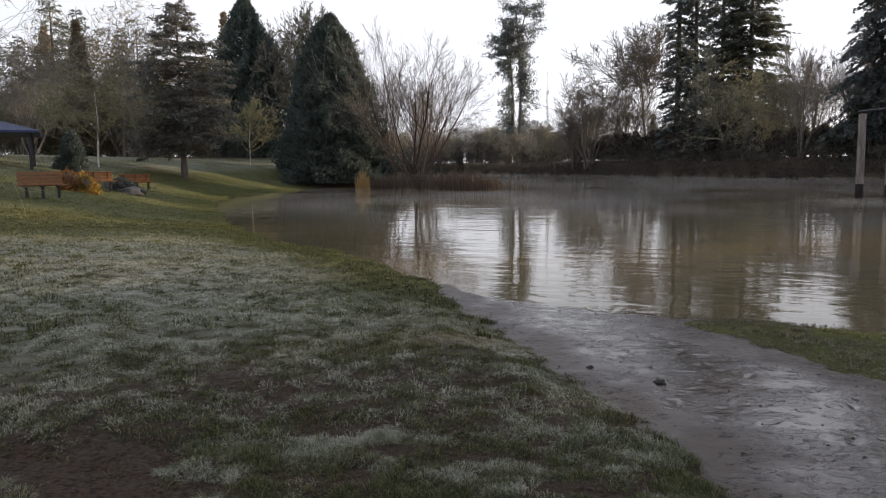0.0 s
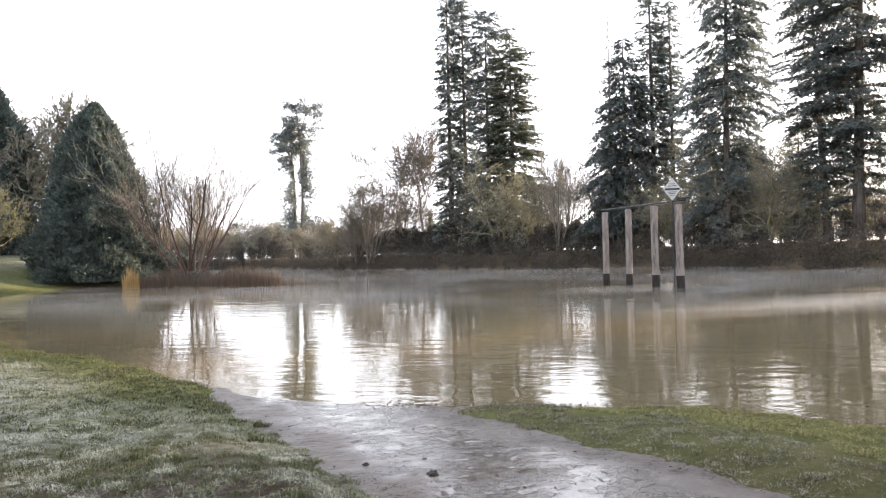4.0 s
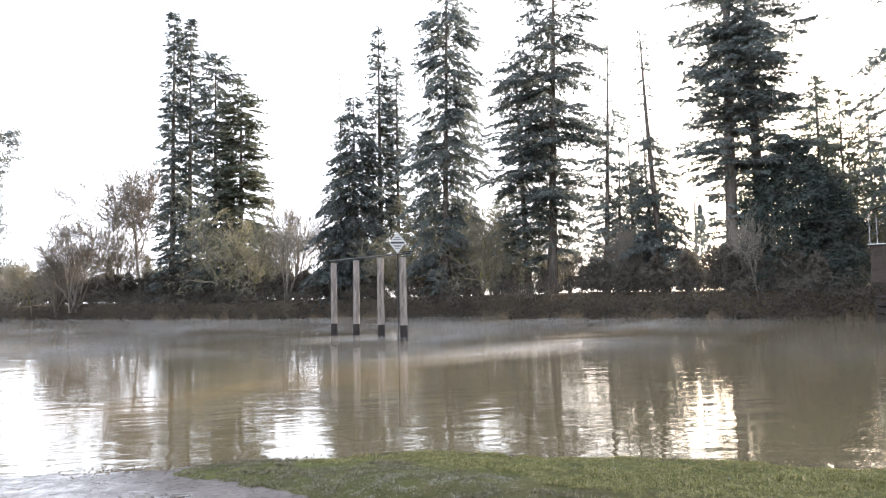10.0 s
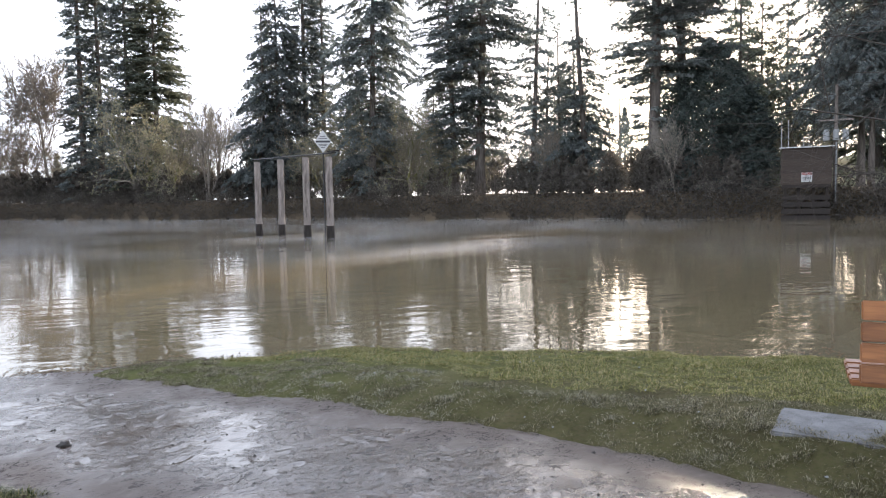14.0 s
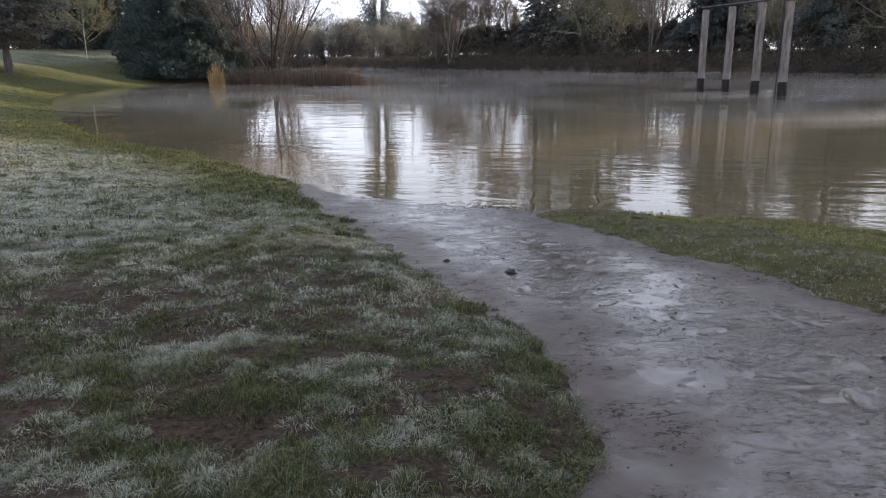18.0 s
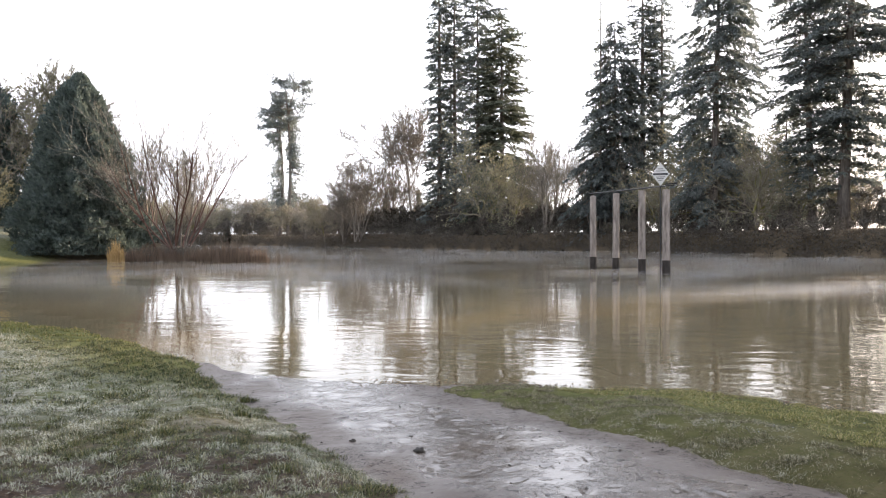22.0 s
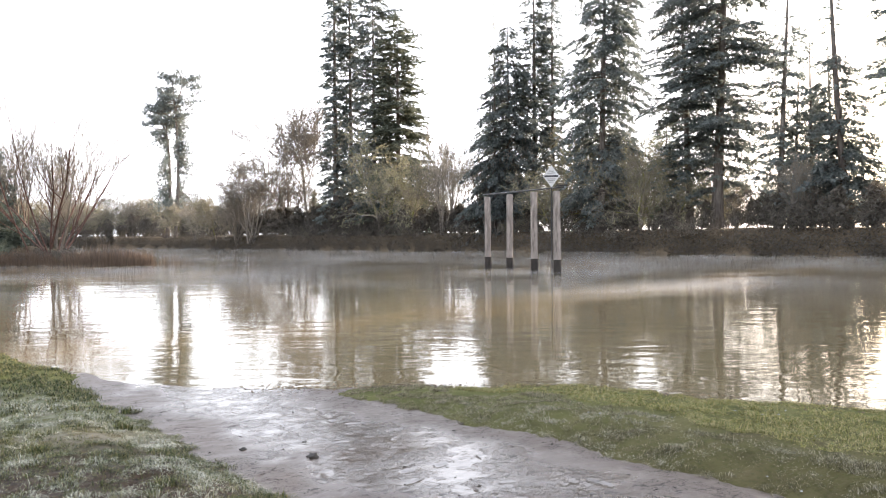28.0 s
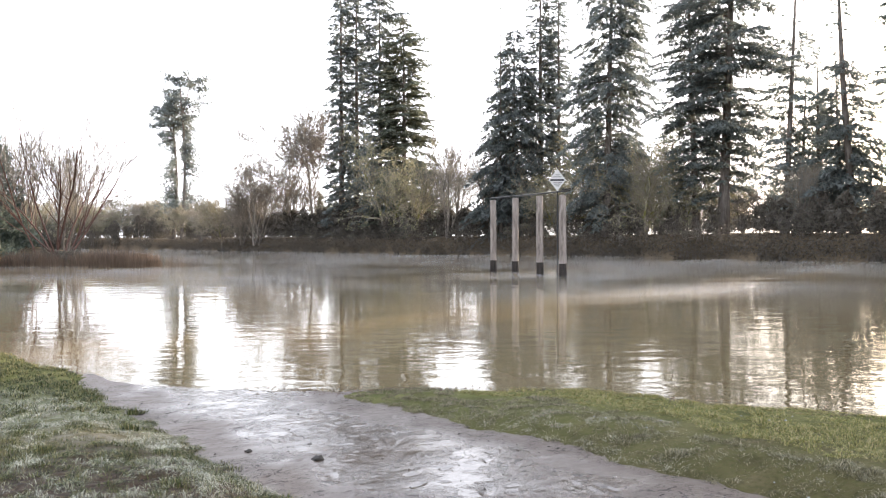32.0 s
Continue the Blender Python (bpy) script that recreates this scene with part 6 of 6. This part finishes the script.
lawn_patch("lawn_grass", -32, -4, 15, 60, 60, 0.04, 0.07, 0.028, 104, "short lawn grass by the benches", ring(25, 70), True)
tuft_lawn("spit_grass", 2.4, 8.6, 0, 9, 170, 46, 0.07, 0.018, 0.046, 0.0046, 105, "short green grass on the spit", lambda x, y: (np.hypot(x, y) > 2) & (signed(x, y, MUD) < -0.75 - 0.9 * value_noise(x * 1.3, y * 1.3, 55)), blade=BLADES_DRY)
tuft_lawn("worn_spit_grass", 2.4, 8.6, 0, 9, 150, 42, 0.07, 0.014, 0.040, 0.0046, 108, "matted grey-brown dead grass along the mud", lambda x, y: (np.hypot(x, y) > 2) & (signed(x, y, MUD) > -0.45 - 1.2 * value_noise(x * 1.3, y * 1.3, 55)), blade=BLADES_DEAD)
lawn_patch("lawn_grass", -12, 4, -12, 0.4, 500, 0.02, 0.05, 0.012, 106, "short lawn grass behind the landing", lambda x, y: y <= -1.0 - 0.2 * x)

# clods and tufts on the mud
for x, y, r in ((1.70, 5.90, 0.055), (1.22, 6.42, 0.035)):
    rock("mud_clod", pose(x, y, height(x, y) + 0.035 + r * 0.1, 0, 0, x * 90), (r * 1.2, r, r * 0.8), CLOD, "dark wet clod of earth and grass on the mud", "clod", x)

# bare trees close by, of which only branches hang into view
wood = bare_tree(9, 1, 0.3, 6, (11, 5, 4, 3, 2), 201, lean=(-0.15, 0.3), up=0.12, trunk_share=0.68, twig=0.006, fat=0.010, curl=0.26, out=0.75, low=0.62, shrink=0.2)
proto("near_bare", "bare_tree", wood, BARK_DARK, split=3)
plant("near_bare", 15.0, -1.2, 1.15, "grey bare tree whose low branches reach over the bank", "tree", spin=0, sink=0.3)
wood = bare_tree(9.5, 1, 0.3, 6, (12, 6, 4, 3, 2), 207, up=0.14, trunk_share=0.5, twig=0.010, fat=0.012, curl=0.16, out=0.85, low=0.35, shrink=0.45)
proto("lawn_tree", "bare_tree", wood, BARK_GREY, split=3, twig_mat=BARK_PALE)
plant("lawn_tree", -16.6, 22.4, 1.1, "grey bare lawn tree with wide low twigs", "tree", spin=20)
sap = bare_tree(1.5, 3, 0.7, 3, (3, 2), 203, up=0.2, twig=0.008, fat=0.008)
proto("sapling", "bare_sapling", sap, BARK_DARK, wood_name="stem")
plant("sapling", 9.1, 2.35, 1.0, "thin bare sapling at the water's edge", "sapling", sink=0.02)

# bits of leaf, stone and shell trodden into the mud, and flotsam along the water's edge
def scatter_bits(name, x, y, z, low, high, mat, label, seed):
    g = np.random.default_rng(seed)
    count = len(x)
    tet = np.array([[-1, -0.7, 0], [1, -0.5, 0], [0.2, 1, 0], [0, 0, 0.8]]) * 0.5
    size = g.uniform(low, high, count)
    ang = g.uniform(0, 6.283, count)
    c, s = np.cos(ang)[:, None], np.sin(ang)[:, None]
    v = np.stack([tet[:, 0] * c - tet[:, 1] * s, tet[:, 0] * s + tet[:, 1] * c, np.tile(tet[:, 2], (count, 1))], -1) * size[:, None, None] * np.array([1.4, 1, 1])
    v += np.stack([x, y, z], 1)[:, None]
    f = (np.arange(count)[:, None, None] * 4 + np.array([[0, 1, 3], [1, 2, 3], [2, 0, 3], [0, 2, 1]])).reshape(-1, 3)
    tagged(new(name, mesh_of(name, v.reshape(-1, 3), [(f, 0)], [mat])), label, "debris", kind="stuff")


g = np.random.default_rng(301)
x, y = g.uniform(0.4, 5.5, 900), g.uniform(0.5, 9.5, 900)
zz, mm = plan(x, y)[:2]
scatter_bits("mud_debris", x[mm > 0.8], y[mm > 0.8], zz[mm > 0.8] + 0.036, 0.006, 0.03, CLOD, "small dark bits of leaf and stone on the mud", 302)
x, y = g.uniform(-1.5, 2.2, 260), g.uniform(1.5, 8.5, 260)
zz, mm = plan(x, y)[:2]
ok = (mm > 0.15) & (mm < 0.999)
scatter_bits("pale_debris", x[ok], y[ok], zz[ok] + 0.012, 0.006, 0.018, CAN_GREY, "tiny pale shells and leaf bits at the lawn's edge", 303)
line = np.array(NEAR_SHORE[4:12], float)
pick = g.integers(0, len(line) - 1, 1500)
k = g.random(1500)[:, None]
at = line[pick] * (1 - k) + line[pick + 1] * k + g.normal(0, 0.16, (1500, 2))
zz = np.maximum(plan(at[:, 0], at[:, 1])[0], 0) + 0.004
scatter_bits("shore_flotsam", at[:, 0], at[:, 1], zz, 0.008, 0.028, REED, "line of brown leaf and twig flotsam along the spit", 304)
x, y = g.uniform(4.4, 8.5, 34), g.uniform(0.8, 6.5, 34)
zz, mm = plan(x, y)[:2]
ok = (mm < 0.1) & (zz > 0.05)
scatter_bits("pale_leaf_litter", x[ok], y[ok], zz[ok] + 0.015, 0.012, 0.03, CAN_GREY, "few pale leaves lying on the spit's grass", 305)

# longer tufts where the lawn meets the mud
for cx, cy, r, count in ((0.42, 8.5, 0.11, 260), (1.32, 4.5, 0.09, 160), (0.3, 7.4, 0.08, 140)):
    a, q = g.uniform(0, 6.283, count), np.sqrt(g.random(count)) * r
    x, y = cx + np.cos(a) * q, cy + np.sin(a) * q
    v, quad, t = blade_field(x, y, plan(x, y)[0] - 0.01, g.uniform(0.05, 0.12, count), g.uniform(0.005, 0.009, count), g.uniform(0.3, 1.3, count), g)
    tagged(new("grass_tuft", mesh_of("grass_tuft", v, [(quad, 0), (t, 0)], [BLADES])), "longer green grass tuft at the edge of the mud", "grass")
